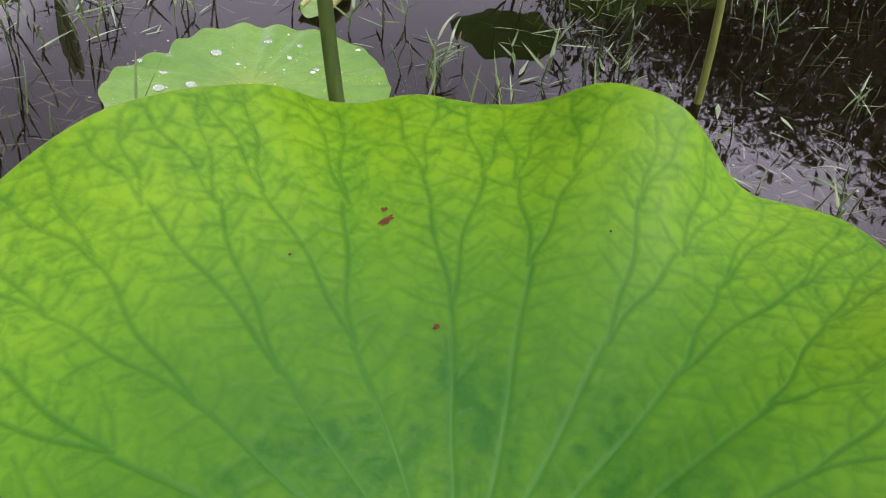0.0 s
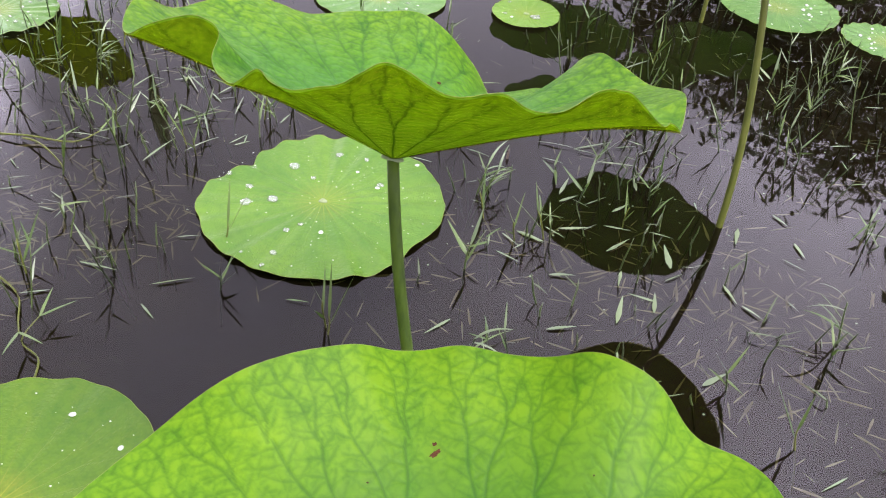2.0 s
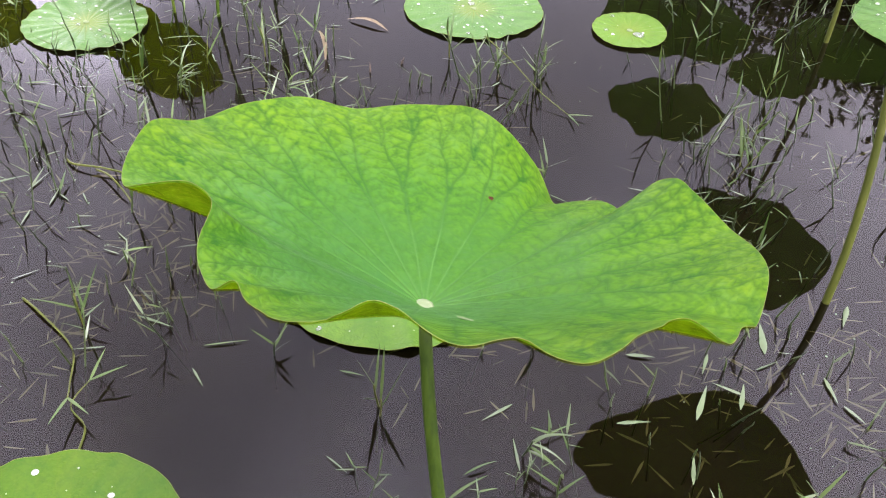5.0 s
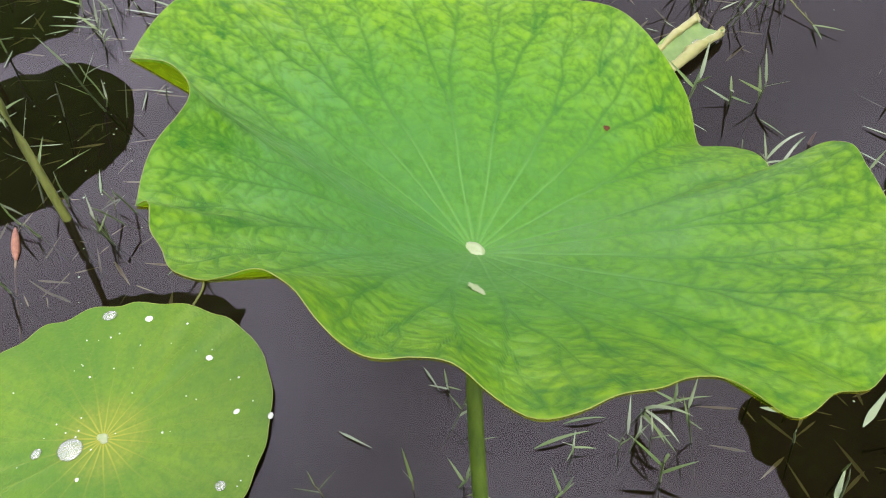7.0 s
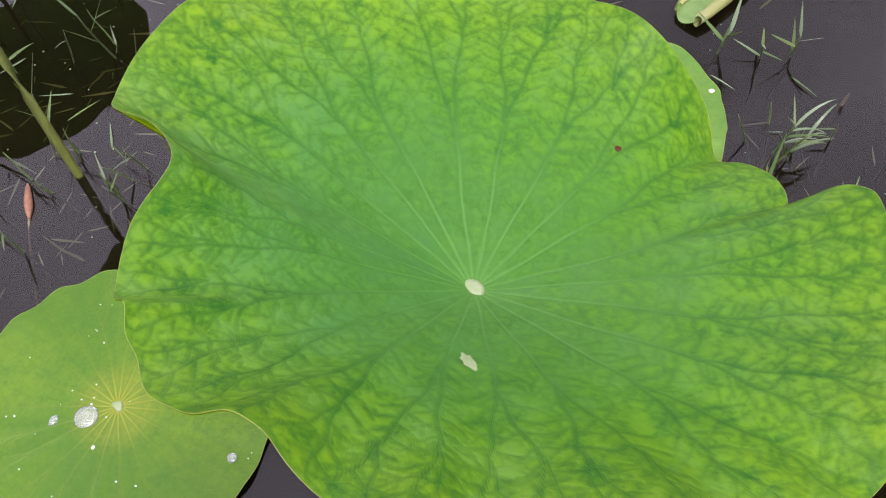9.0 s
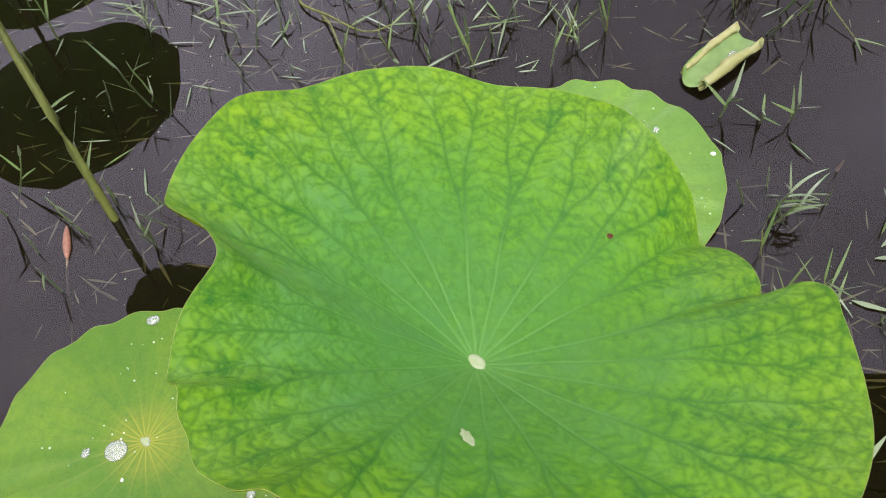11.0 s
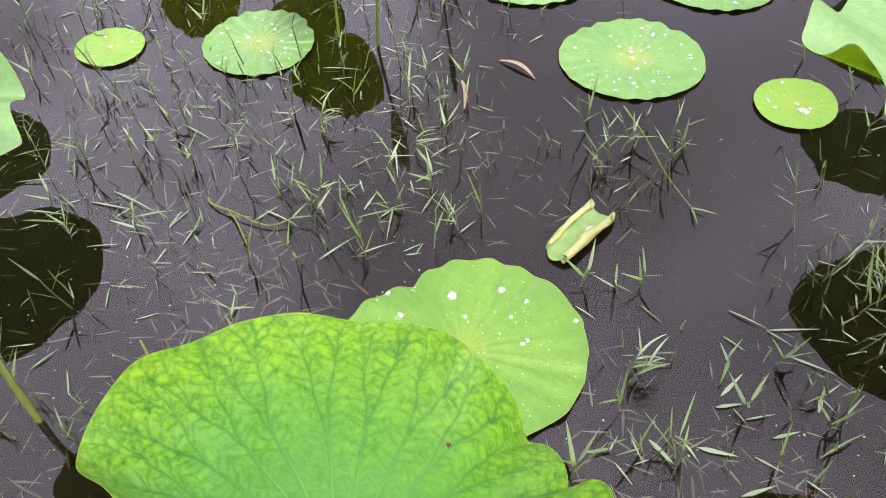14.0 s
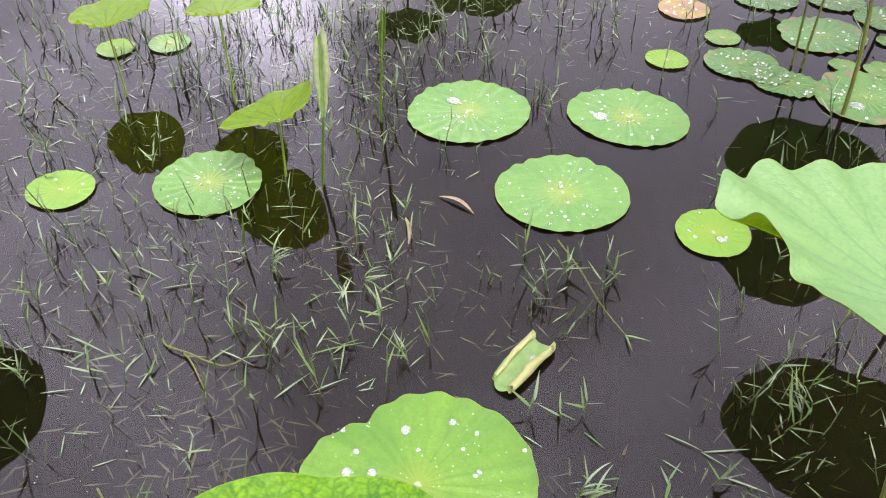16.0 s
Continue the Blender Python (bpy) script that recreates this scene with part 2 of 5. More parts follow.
def water_material():
    """Still dark pond water: clear film with a Fresnel gloss and faint ripples, over a muddy bed."""
    m, n, l, out = material("pond_water")
    co = n.new("ShaderNodeTexCoord").outputs["Object"]
    fr = n.new("ShaderNodeFresnel")
    fr.inputs["IOR"].default_value = 1.333
    b = n.new("ShaderNodeBump")
    b.inputs["Strength"].default_value, b.inputs["Distance"].default_value = 0.04, 0.003
    l.new(noise_tex(n, l, 14.0, 2.0, 0.5, co), b.inputs["Height"])
    g = n.new("ShaderNodeBsdfGlossy")
    g.inputs["Roughness"].default_value = 0.015
    l.new(b.outputs[0], g.inputs["Normal"])
    l.new(b.outputs[0], fr.inputs["Normal"])
    film = n.new("ShaderNodeBsdfTransparent")
    film.inputs["Color"].default_value = (0.40, 0.37, 0.28, 1)
    silt = n.new("ShaderNodeBsdfDiffuse")
    cloudy = noise_tex(n, l, 9.0, 5.0, 0.6, co)
    l.new(blend(n, l, remap(n, l, cloudy, 0.35, 0.7, 0.0, 1.0), (0.0018, 0.0014, 0.0005), (0.0036, 0.0028, 0.0012)), silt.inputs["Color"])
    mx = n.new("ShaderNodeMixShader")
    mx.inputs[0].default_value = 0.35
    l.new(film.outputs[0], mx.inputs[1])
    l.new(silt.outputs[0], mx.inputs[2])
    top = n.new("ShaderNodeMixShader")
    l.new(fr.outputs[0], top.inputs[0])
    l.new(mx.outputs[0], top.inputs[1])
    l.new(g.outputs[0], top.inputs[2])
    l.new(top.outputs[0], out.inputs[0])
    return m


def mud_material():
    m, n, l, out = material("pond_mud")
    co = n.new("ShaderNodeTexCoord").outputs["Object"]
    f = remap(n, l, noise_tex(n, l, 7.0, 3.0, 0.5, co), 0.3, 0.7, 0.0, 1.0)
    s = remap(n, l, noise_tex(n, l, 40.0, 2.0, 0.5, co, 1.5), 0.55, 0.75, 0.0, 0.5)
    col = blend(n, l, f, (0.004, 0.0032, 0.0013), (0.015, 0.012, 0.0046))
    col = blend(n, l, s, col, (0.025, 0.033, 0.009))
    p = n.new("ShaderNodeBsdfPrincipled")
    l.new(col, p.inputs["Base Color"])
    p.inputs["Roughness"].default_value = 0.9
    b = n.new("ShaderNodeBump")
    b.inputs["Strength"].default_value, b.inputs["Distance"].default_value = 0.3, 0.004
    l.new(f, b.inputs["Height"])
    l.new(b.outputs[0], p.inputs["Normal"])
    l.new(p.outputs[0], out.inputs[0])
    return m


def droplet_material(name, sky_white, share):
    """A bead of clear water: mostly see-through, with a sky gleam. A pale diffuse colour paints in more of the mirrored
    sky.
    """
    m, n, l, out = material(name)
    clear = n.new("ShaderNodeBsdfTransparent")
    clear.inputs["Color"].default_value = (0.93, 0.97, 0.93, 1)
    painted_sky = n.new("ShaderNodeBsdfDiffuse")
    painted_sky.inputs["Color"].default_value = (sky_white, sky_white * 1.12, sky_white * 0.95, 1)
    body = n.new("ShaderNodeMixShader")
    body.inputs[0].default_value = share
    l.new(clear.outputs[0], body.inputs[1])
    l.new(painted_sky.outputs[0], body.inputs[2])
    g = n.new("ShaderNodeBsdfGlossy")
    g.inputs["Roughness"].default_value = 0.03
    fr = n.new("ShaderNodeFresnel")
    fr.inputs["IOR"].default_value = 1.45
    top = n.new("ShaderNodeMixShader")
    l.new(fr.outputs[0], top.inputs[0])
    l.new(body.outputs[0], top.inputs[1])
    l.new(g.outputs[0], top.inputs[2])
    l.new(top.outputs[0], out.inputs[0])
    return m


M_WATER, M_MUD = water_material(), mud_material()
M_DROP, M_BEAD = droplet_material("water_droplet", 0.30, 0.30), droplet_material("small_water_droplet", 0.42, 0.55)
M_BIG = lotus_material("lotus_leaf_green", (0.072, 0.178, 0.004), (0.0125, 0.072, 0.005), (0.0110, 0.064, 0.006), (0.138, 0.262, 0.004), 0.40, 1.0, 0.44, 0.04, gloss=0.12, spoke=(0.056, 0.155, 0.024), fine=135.0, heart=(0.020, 0.088, 0.006), edge=(0.112, 0.192, 0.004), core_amount=0.68, sky_sheen_at=(-0.045, -0.035, 0.03), mottle=0.26)
M_FRONT = lotus_material("lotus_leaf_lime", (0.078, 0.172, 0.005), (0.0170, 0.082, 0.004), (0.0110, 0.062, 0.004), (0.170, 0.290, 0.004), 0.42, 0.95, 0.46, 0.0, gloss=0.10, spoke=(0.030, 0.100, 0.012), fine=120.0, heart=(0.010, 0.060, 0.004), edge=(0.104, 0.205, 0.006), core_amount=1.1, mottle=0.20)
M_UNDER = underside_material()
M_FLOAT = lotus_material("floating_leaf_green", (0.052, 0.114, 0.018), (0.028, 0.080, 0.013), (0.064, 0.116, 0.022), (0.05, 0.10, 0.008), 0.10, 0.8, 0.42, 0.05, blotches=0.5, star=1.0)
M_FLOAT_OLD = lotus_material("floating_leaf_ageing", (0.050, 0.108, 0.022), (0.028, 0.078, 0.015), (0.060, 0.110, 0.024), (0.05, 0.10, 0.008), 0.10, 0.8, 0.42, 0.05, blotches=0.5, star=0.6, age=0.85)
M_FLOAT_A = lotus_material("floating_leaf_fresh", (0.060, 0.120, 0.009), (0.026, 0.076, 0.007), (0.056, 0.106, 0.010), (0.06, 0.11, 0.004), 0.10, 0.9, 0.45, 0.02, blotches=0.7, star=0.6, gloss=0.18)
M_FLOAT_Y = lotus_material("floating_leaf_yellow", (0.050, 0.096, 0.004), (0.022, 0.064, 0.004), (0.056, 0.090, 0.007), (0.06, 0.10, 0.005), 0.10, 0.95, 0.45, 0.01, blotches=0.8, star=1.2, gloss=0.15, mottle=0.30)
M_FLOAT_LIME = lotus_material("floating_leaf_lime", (0.070, 0.138, 0.012), (0.046, 0.108, 0.009), (0.080, 0.128, 0.010), (0.06, 0.10, 0.005), 0.10, 0.8, 0.45, 0.01, blotches=0.4, star=0.6, gloss=0.2)
M_PALE = lotus_material("lotus_leaf_pale", (0.082, 0.150, 0.044), (0.048, 0.114, 0.032), (0.044, 0.110, 0.030), (0.10, 0.20, 0.015), 0.3, 0.7, 0.5, 0.12)
M_YOUNG = lotus_material("lotus_leaf_young", (0.084, 0.150, 0.003), (0.062, 0.122, 0.003), (0.05, 0.10, 0.004), (0.23, 0.33, 0.002), 0.5, 0.6, 0.5, 0.0, gloss=0.15)
M_WITHER = plant_material("withered_leaf", (0.115, 0.06, 0.055), (0.16, 0.13, 0.015), 18.0)
M_SCROLL = plant_material("furled_leaf_green", (0.12, 0.165, 0.055), (0.18, 0.205, 0.10), 90.0)
M_RIM = plant_material("leaf_rim", (0.080, 0.115, 0.010), (0.105, 0.130, 0.018), 150.0)
M_NAVEL = plant_material("leaf_navel", (0.115, 0.160, 0.062), (0.150, 0.190, 0.095), 300.0)
M_STALK = plant_material("stalk_green", (0.020, 0.042, 0.002), (0.042, 0.074, 0.004), 120.0, 0.55, 0.1, (1, 1, 0.15), 0.2)
M_STALK_B = plant_material("stalk_olive", (0.040, 0.052, 0.006), (0.068, 0.080, 0.012), 120.0, 0.55, 0.1, (1, 1, 0.15), 0.2)
M_STALK_Y = plant_material("stalk_bright", (0.050, 0.085, 0.006), (0.080, 0.120, 0.012), 120.0, 0.55, 0.15, (1, 1, 0.15), 0.2)
M_STALK_C = plant_material("stalk_dark_olive", (0.030, 0.040, 0.005), (0.052, 0.064, 0.009), 120.0, 0.55, 0.1, (1, 1, 0.15), 0.2)
M_GRASS = plant_material("grass_green", (0.026, 0.0572, 0.0078), (0.078, 0.1196, 0.0286), 40.0, 0.45, 0.3, spread=0.7)
M_STEM = plant_material("grass_stem", (0.007, 0.012, 0.002), (0.036, 0.062, 0.008), 40.0, 0.5, 0.05, spread=0.7)
M_GRASS_PALE = plant_material("grass_pale", (0.034, 0.062, 0.018), (0.112, 0.148, 0.074), 40.0, 0.35, 0.2, spread=0.7, spec=0.5)
M_GRASS_FAR = plant_material("grass_dark", (0.010, 0.020, 0.004), (0.060, 0.095, 0.024), 40.0, 0.5, 0.15, spread=0.75)
M_GRASS_SUNK = plant_material("grass_sunken", (0.06, 0.085, 0.025), (0.36, 0.38, 0.21), 40.0, 0.7, 0.1, spread=0.8)
M_ROLL_OUT = plant_material("rolled_leaf_outside", (0.125, 0.14, 0.034), (0.165, 0.17, 0.060), 70.0)
M_ROLL_IN = plant_material("rolled_leaf_inside", (0.050, 0.105, 0.014), (0.085, 0.145, 0.030), 60.0)
M_BUD = plant_material("bud_copper", (0.0728, 0.026, 0.0117), (0.13, 0.0676, 0.0338), 200.0, 0.5, 0.1, (1, 1, 0.2))
M_DRY = plant_material("dry_straw", (0.068, 0.050, 0.020), (0.125, 0.100, 0.052), 120.0, 0.6, 0.1)
M_SPOT = plant_material("leaf_scab", (0.018, 0.007, 0.003), (0.060, 0.026, 0.011), 900.0, 0.9, 0.0, spec=0.05)
M_BARK = plant_material("tree_bark", (0.036, 0.027, 0.018), (0.084, 0.066, 0.048), 12.0, 0.9, 0.0, (1, 1, 0.25))
M_CROWN = plant_material("tree_foliage", (0.015, 0.03, 0.0072), (0.042, 0.066, 0.018), 3.0, 0.6, 0.2, spread=0.6)


# ---- building helpers ----
def mesh_part(name, verts, faces, mat, parent=None, label="", smooth=True):
    me = bpy.data.meshes.new(name)
    me.from_pydata([tuple(v) for v in verts], [], faces)
    me.materials.append(mat)
    if smooth:
        me.polygons.foreach_set("use_smooth", [True] * len(me.polygons))
    me.update()
    ob = new(name, me)
    if parent is not None:
        ob.parent = parent
    if label:
        ob["label"] = label
    return ob


def tube_data(points, radii, sides=8, base=0):
    """Vertices and faces of a closed tube through the points."""
    pts = [Vector(p) for p in points]
    vs, fs = [], []
    for i, p in enumerate(pts):
        d = (pts[min(i + 1, len(pts) - 1)] - pts[max(i - 1, 0)]).normalized()
        a = d.orthogonal().normalized() if abs(d.z) < 0.9 else d.cross(Vector((0, 1, 0))).normalized()
        b = d.cross(a)
        r = radii[i]
        for k in range(sides):
            w = 2 * math.pi * k / sides
            vs.append(p + a * (r * math.cos(w)) + b * (r * math.sin(w)))
    for i in range(len(pts) - 1):
        for k in range(sides):
            k2 = (k + 1) % sides
            fs.append((base + i * sides + k, base + i * sides + k2, base + (i + 1) * sides + k2, base + (i + 1) * sides + k))
    fs.append(tuple(base + k for k in reversed(range(sides))))
    fs.append(tuple(base + (len(pts) - 1) * sides + k for k in range(sides)))
    return vs, fs


def tube(name, points, radii, mat, parent=None, sides=10, label=""):
    v, f = tube_data(points, radii, sides)
    return mesh_part(name, v, f, mat, parent, label)


def bezier(a, b, c, d, n):
    a, b, c, d = (Vector(q) for q in (a, b, c, d))
    return [a * (1 - t) ** 3 + b * 3 * t * (1 - t) ** 2 + c * 3 * t * t * (1 - t) + d * t ** 3 for t in (i / (n - 1) for i in range(n))]


def ring_spline(knots, angles):
    """Smooth closed curve through (degrees, value) knots, sampled at the angles."""
    k = sorted((a % 360, v) for a, v in knots)
    x = np.array([a for a, _ in k])
    y = np.array([v for _, v in k])
    x = np.concatenate([x[-2:] - 360, x, x[:2] + 360])
    y = np.concatenate([y[-2:], y, y[:2]])
    dx, dy = np.diff(x), np.diff(y)
    s = dy / dx
    m = np.zeros(len(x))
    m[1:-1] = (s[:-1] * dx[1:] + s[1:] * dx[:-1]) / (dx[1:] + dx[:-1])
    flat = np.concatenate([[False], s[:-1] * s[1:] <= 0, [False]])
    m[flat] *= 0.35
    a = np.asarray(angles) % 360
    i = np.clip(np.searchsorted(x, a, side="right") - 1, 0, len(x) - 2)
    h = x[i + 1] - x[i]
    t = (a - x[i]) / h
    return ((2 * t**3 - 3 * t**2 + 1) * y[i] + (t**3 - 2 * t**2 + t) * h * m[i] + (-2 * t**3 + 3 * t**2) * y[i + 1] + (t**3 - t**2) * h * m[i + 1])


def vein_segments(rng, count):
    """The vein net of a lotus leaf on the unit disc: spokes that fork twice, with feathered side veins."""
    seg = []

    def side_vein(q, w, sg, reach):
        """A rung that runs almost square off its spoke, bent a little outwards, with stubs of its own."""
        d = w + sg * rng.uniform(1.02, 1.32)
        turnback = -sg * rng.uniform(0.0, 0.25)
        n = 5
        for i in range(n):
            q2 = (q[0] + reach / n * math.cos(d), q[1] + reach / n * math.sin(d))
            seg.append((*q, *q2, 0.36 - 0.04 * i))
            if rng.random() < 0.22:
                d3 = d + rng.choice((-1, 1)) * rng.uniform(0.8, 1.3)
                ln = rng.uniform(0.014, 0.030)
                seg.append((*q2, q2[0] + ln * math.cos(d3), q2[1] + ln * math.sin(d3), 0.14))
            q, d = q2, d + turnback / n + (-1) ** i * rng.uniform(0.0, 0.45)

    def run(a, s0, s1, bend, width, gap):
        steps = max(4, int((s1 - s0) / 0.022))
        last, carry = None, [rng.uniform(0, 0.04), rng.uniform(0, 0.04)]
        for i in range(steps + 1):
            t = i / steps
            s = s0 + (s1 - s0) * t
            w = a + bend * t + 0.008 * math.sin(9 * t + a * 7)
            q = (s * math.cos(w), s * math.sin(w))
            if last:
                seg.append((*last, *q, width * (1 - 0.3 * t)))
                for k, sg in enumerate((-1, 1)):
                    carry[k] -= (s1 - s0) / steps
                    if carry[k] <= 0 and s > 0.16:
                        carry[k] = rng.uniform(0.026, 0.046)
                        side_vein(q, w, sg, gap * s * rng.uniform(0.45, 0.85))
            last = q
        return a + bend

    for k in range(count):
        a = 2 * math.pi * (k + rng.uniform(-0.12, 0.12)) / count
        f = rng.uniform(0.44, 0.62)
        e = run(a, 0.02, f, rng.uniform(-0.04, 0.04), 1.0, 6.28 / count)
        for sg in (-1, 1):
            g = rng.uniform(0.72, 0.84)
            e2 = run(e, f, g, sg * rng.uniform(0.06, 0.095), 0.75, 3.6 / count)
            for sh in (-1, 1):
                run(e2, g, 0.985, sh * rng.uniform(0.03, 0.055), 0.55, 2.2 / count)
    return np.array(seg)


def vein_field(nt, ns, seed, count=21, soft=(0.0070, 0.0050), rung=0.28):
    """Vein line and vein halo at the nodes of a polar grid on the unit disc."""
    seg = vein_segments(random.Random(seed), count)
    th = np.arange(nt) * 2 * np.pi / nt
    s = np.arange(1, ns + 1) / ns
    X = (s[:, None] * np.cos(th)).ravel()
    Y = (s[:, None] * np.sin(th)).ravel()
    line, halo = np.zeros(len(X)), np.zeros(len(X))
    order = np.argsort(Y)
    Ys = Y[order]
    for x0, y0, x1, y1, w in seg:
        lo = np.searchsorted(Ys, min(y0, y1) - 0.1)
        hi = np.searchsorted(Ys, max(y0, y1) + 0.1)
        idx = order[lo:hi]
        idx = idx[np.abs(X[idx] - (x0 + x1) / 2) < abs(x1 - x0) / 2 + 0.1]
        px, py = X[idx], Y[idx]
        dx, dy = x1 - x0, y1 - y0
        t = np.clip(((px - x0) * dx + (py - y0) * dy) / (dx * dx + dy * dy + 1e-12), 0, 1)
        d = np.hypot(px - x0 - t * dx, py - y0 - t * dy)
        line[idx] = np.maximum(line[idx], min(1, w * 1.3) * np.exp(-((d / (0.0030 + 0.0020 * w)) ** 2)))
        halo[idx] = np.maximum(halo[idx], (rung + (0.78 - rung) * w) * np.exp(-((d / (soft[0] + soft[1] * w)) ** 2)))
    ss = np.repeat(s, nt)
    fade = np.clip((ss - 0.04) / 0.16, 0.15, 1)
    return line, halo * fade


FIELD_FINE = (1200, 280)
FIELD_SOFT = (1160, 270)
FIELD_HALF = (420, 90)
FIELD_MID = (180, 44)
FIELDS = {g: vein_field(*g, *q) for g, q in ((FIELD_FINE, (5, 23, (.0062, .0030))), (FIELD_SOFT, (6, 22, (.0084, .0100), .46)), (FIELD_HALF, (9, 21, (.0088, .0090))), (FIELD_MID, (8, 21, (.0088, .0090))))}


def eased(values, degrees):
    """Rounds off the corners of a ring of values."""
    n = len(values)
    d = (np.arange(n) * 360.0 / n + 180) % 360 - 180
    k = np.exp(-((d / degrees) ** 2) / 2)
    return np.real(np.fft.ifft(np.fft.fft(values) * np.fft.fft(k / k.sum())))


def leaf_sheet(name, grid, reach, lift_low, lift_lobe, power, mat, parent, turn=0.0, groove=0.0008, pleat=0.0, field=None):
    """A round leaf on a polar grid. reach, lift: arrays over the angle; lobes grow towards the rim."""
    nt, ns = grid
    line, halo = (field or FIELDS[grid])
    th = np.arange(nt) * 2 * np.pi / nt
    s = np.arange(1, ns + 1) / ns
    S, TH = np.meshgrid(s, th, indexing="ij")
    even = eased(reach, 12.0)
    R = (even[None, :] + (reach - even)[None, :] * S**3) * S
    X, Y = R * np.cos(TH + turn), R * np.sin(TH + turn)
    calm = eased(lift_lobe, 11.0)
    Z = lift_low[None, :] * S**power + (calm[None, :] + (lift_lobe - calm)[None, :] * S**2.2) * S**2.8
    Z = Z - groove * line.reshape(ns, nt) + pleat * np.sin(TH * 21) * S**1.5 * (0.6 + 0.4 * np.sin(TH * 5))
    verts = np.concatenate([[[0, 0, 0]], np.stack([X.ravel(), Y.ravel(), Z.ravel()], 1)])
    k = np.arange(nt)
    k2 = (k + 1) % nt
    faces = [(0, 1 + a, 1 + b) for a, b in zip(k.tolist(), k2.tolist())]
    for i in range(ns - 1):
        b = 1 + i * nt
        faces += [(b + p, b + nt + p, b + nt + q, b + q) for p, q in zip(k.tolist(), k2.tolist())]
    ob = mesh_part(name, verts.tolist(), faces, mat, parent)
    for an, arr in (("vein", line), ("halo", halo)):
        at = ob.data.attributes.new(an, "FLOAT", "POINT")
        at.data.foreach_set("value", np.concatenate([[0.2], arr]).astype(np.float32))
    return ob, verts[1 + (ns - 1) * nt:]


def rim_bead(verts, r, mat, parent):
    """The thick pale edge of a leaf."""
    n, sides = len(verts), 5
    pts = [Vector(v) for v in verts]
    vs, fs = [], []
    for i, p in enumerate(pts):
        d = (pts[(i + 1) % n] - pts[i - 1]).normalized()
        a = d.orthogonal().normalized()
        a = Vector((p.x, p.y, 0)).normalized()
        a = (a - d * a.dot(d)).normalized()
        b = d.cross(a)
        for k in range(sides):
            w = 2 * math.pi * k / sides
            vs.append(p + a * (r * math.cos(w)) + b * (r * math.sin(w)))
    for i in range(n):
        j = (i + 1) % n
        for k in range(sides):
            k2 = (k + 1) % sides
            fs.append((i * sides + k, j * sides + k, j * sides + k2, i * sides + k2))
    return mesh_part("rim", vs, fs, mat, parent)


def navel(parent, r, z, mat, seed=0, squash=0.75):
    rng = random.Random(seed)
    vs, fs = [(0, 0, z + 0.0012)], []
    n = 22
    for j, q in enumerate((0.55, 0.9, 1.0)):
        for k in range(n):
            w = 2 * math.pi * k / n
            e = r * q * (1 + 0.13 * math.sin(3 * w + seed) + 0.08 * rng.uniform(-1, 1))
            vs.append((e * math.cos(w), squash * e * math.sin(w), z + (0.001, 0.0006, -0.0012)[j]))
    fs += [(0, 1 + k, 1 + (k + 1) % n) for k in range(n)]
    for j in range(2):
        fs += [(1 + j * n + k, 1 + (j + 1) * n + k, 1 + (j + 1) * n + (k + 1) % n, 1 + j * n + (k + 1) % n) for k in range(n)]
    return mesh_part("navel", vs, fs, mat, parent, "pale navel")


def thing(name, loc, label, category, group="", kind=""):
    e = new(name)
    e.location = loc
    e.empty_display_size = 0.02
    return tagged(e, label, category, group, kind)


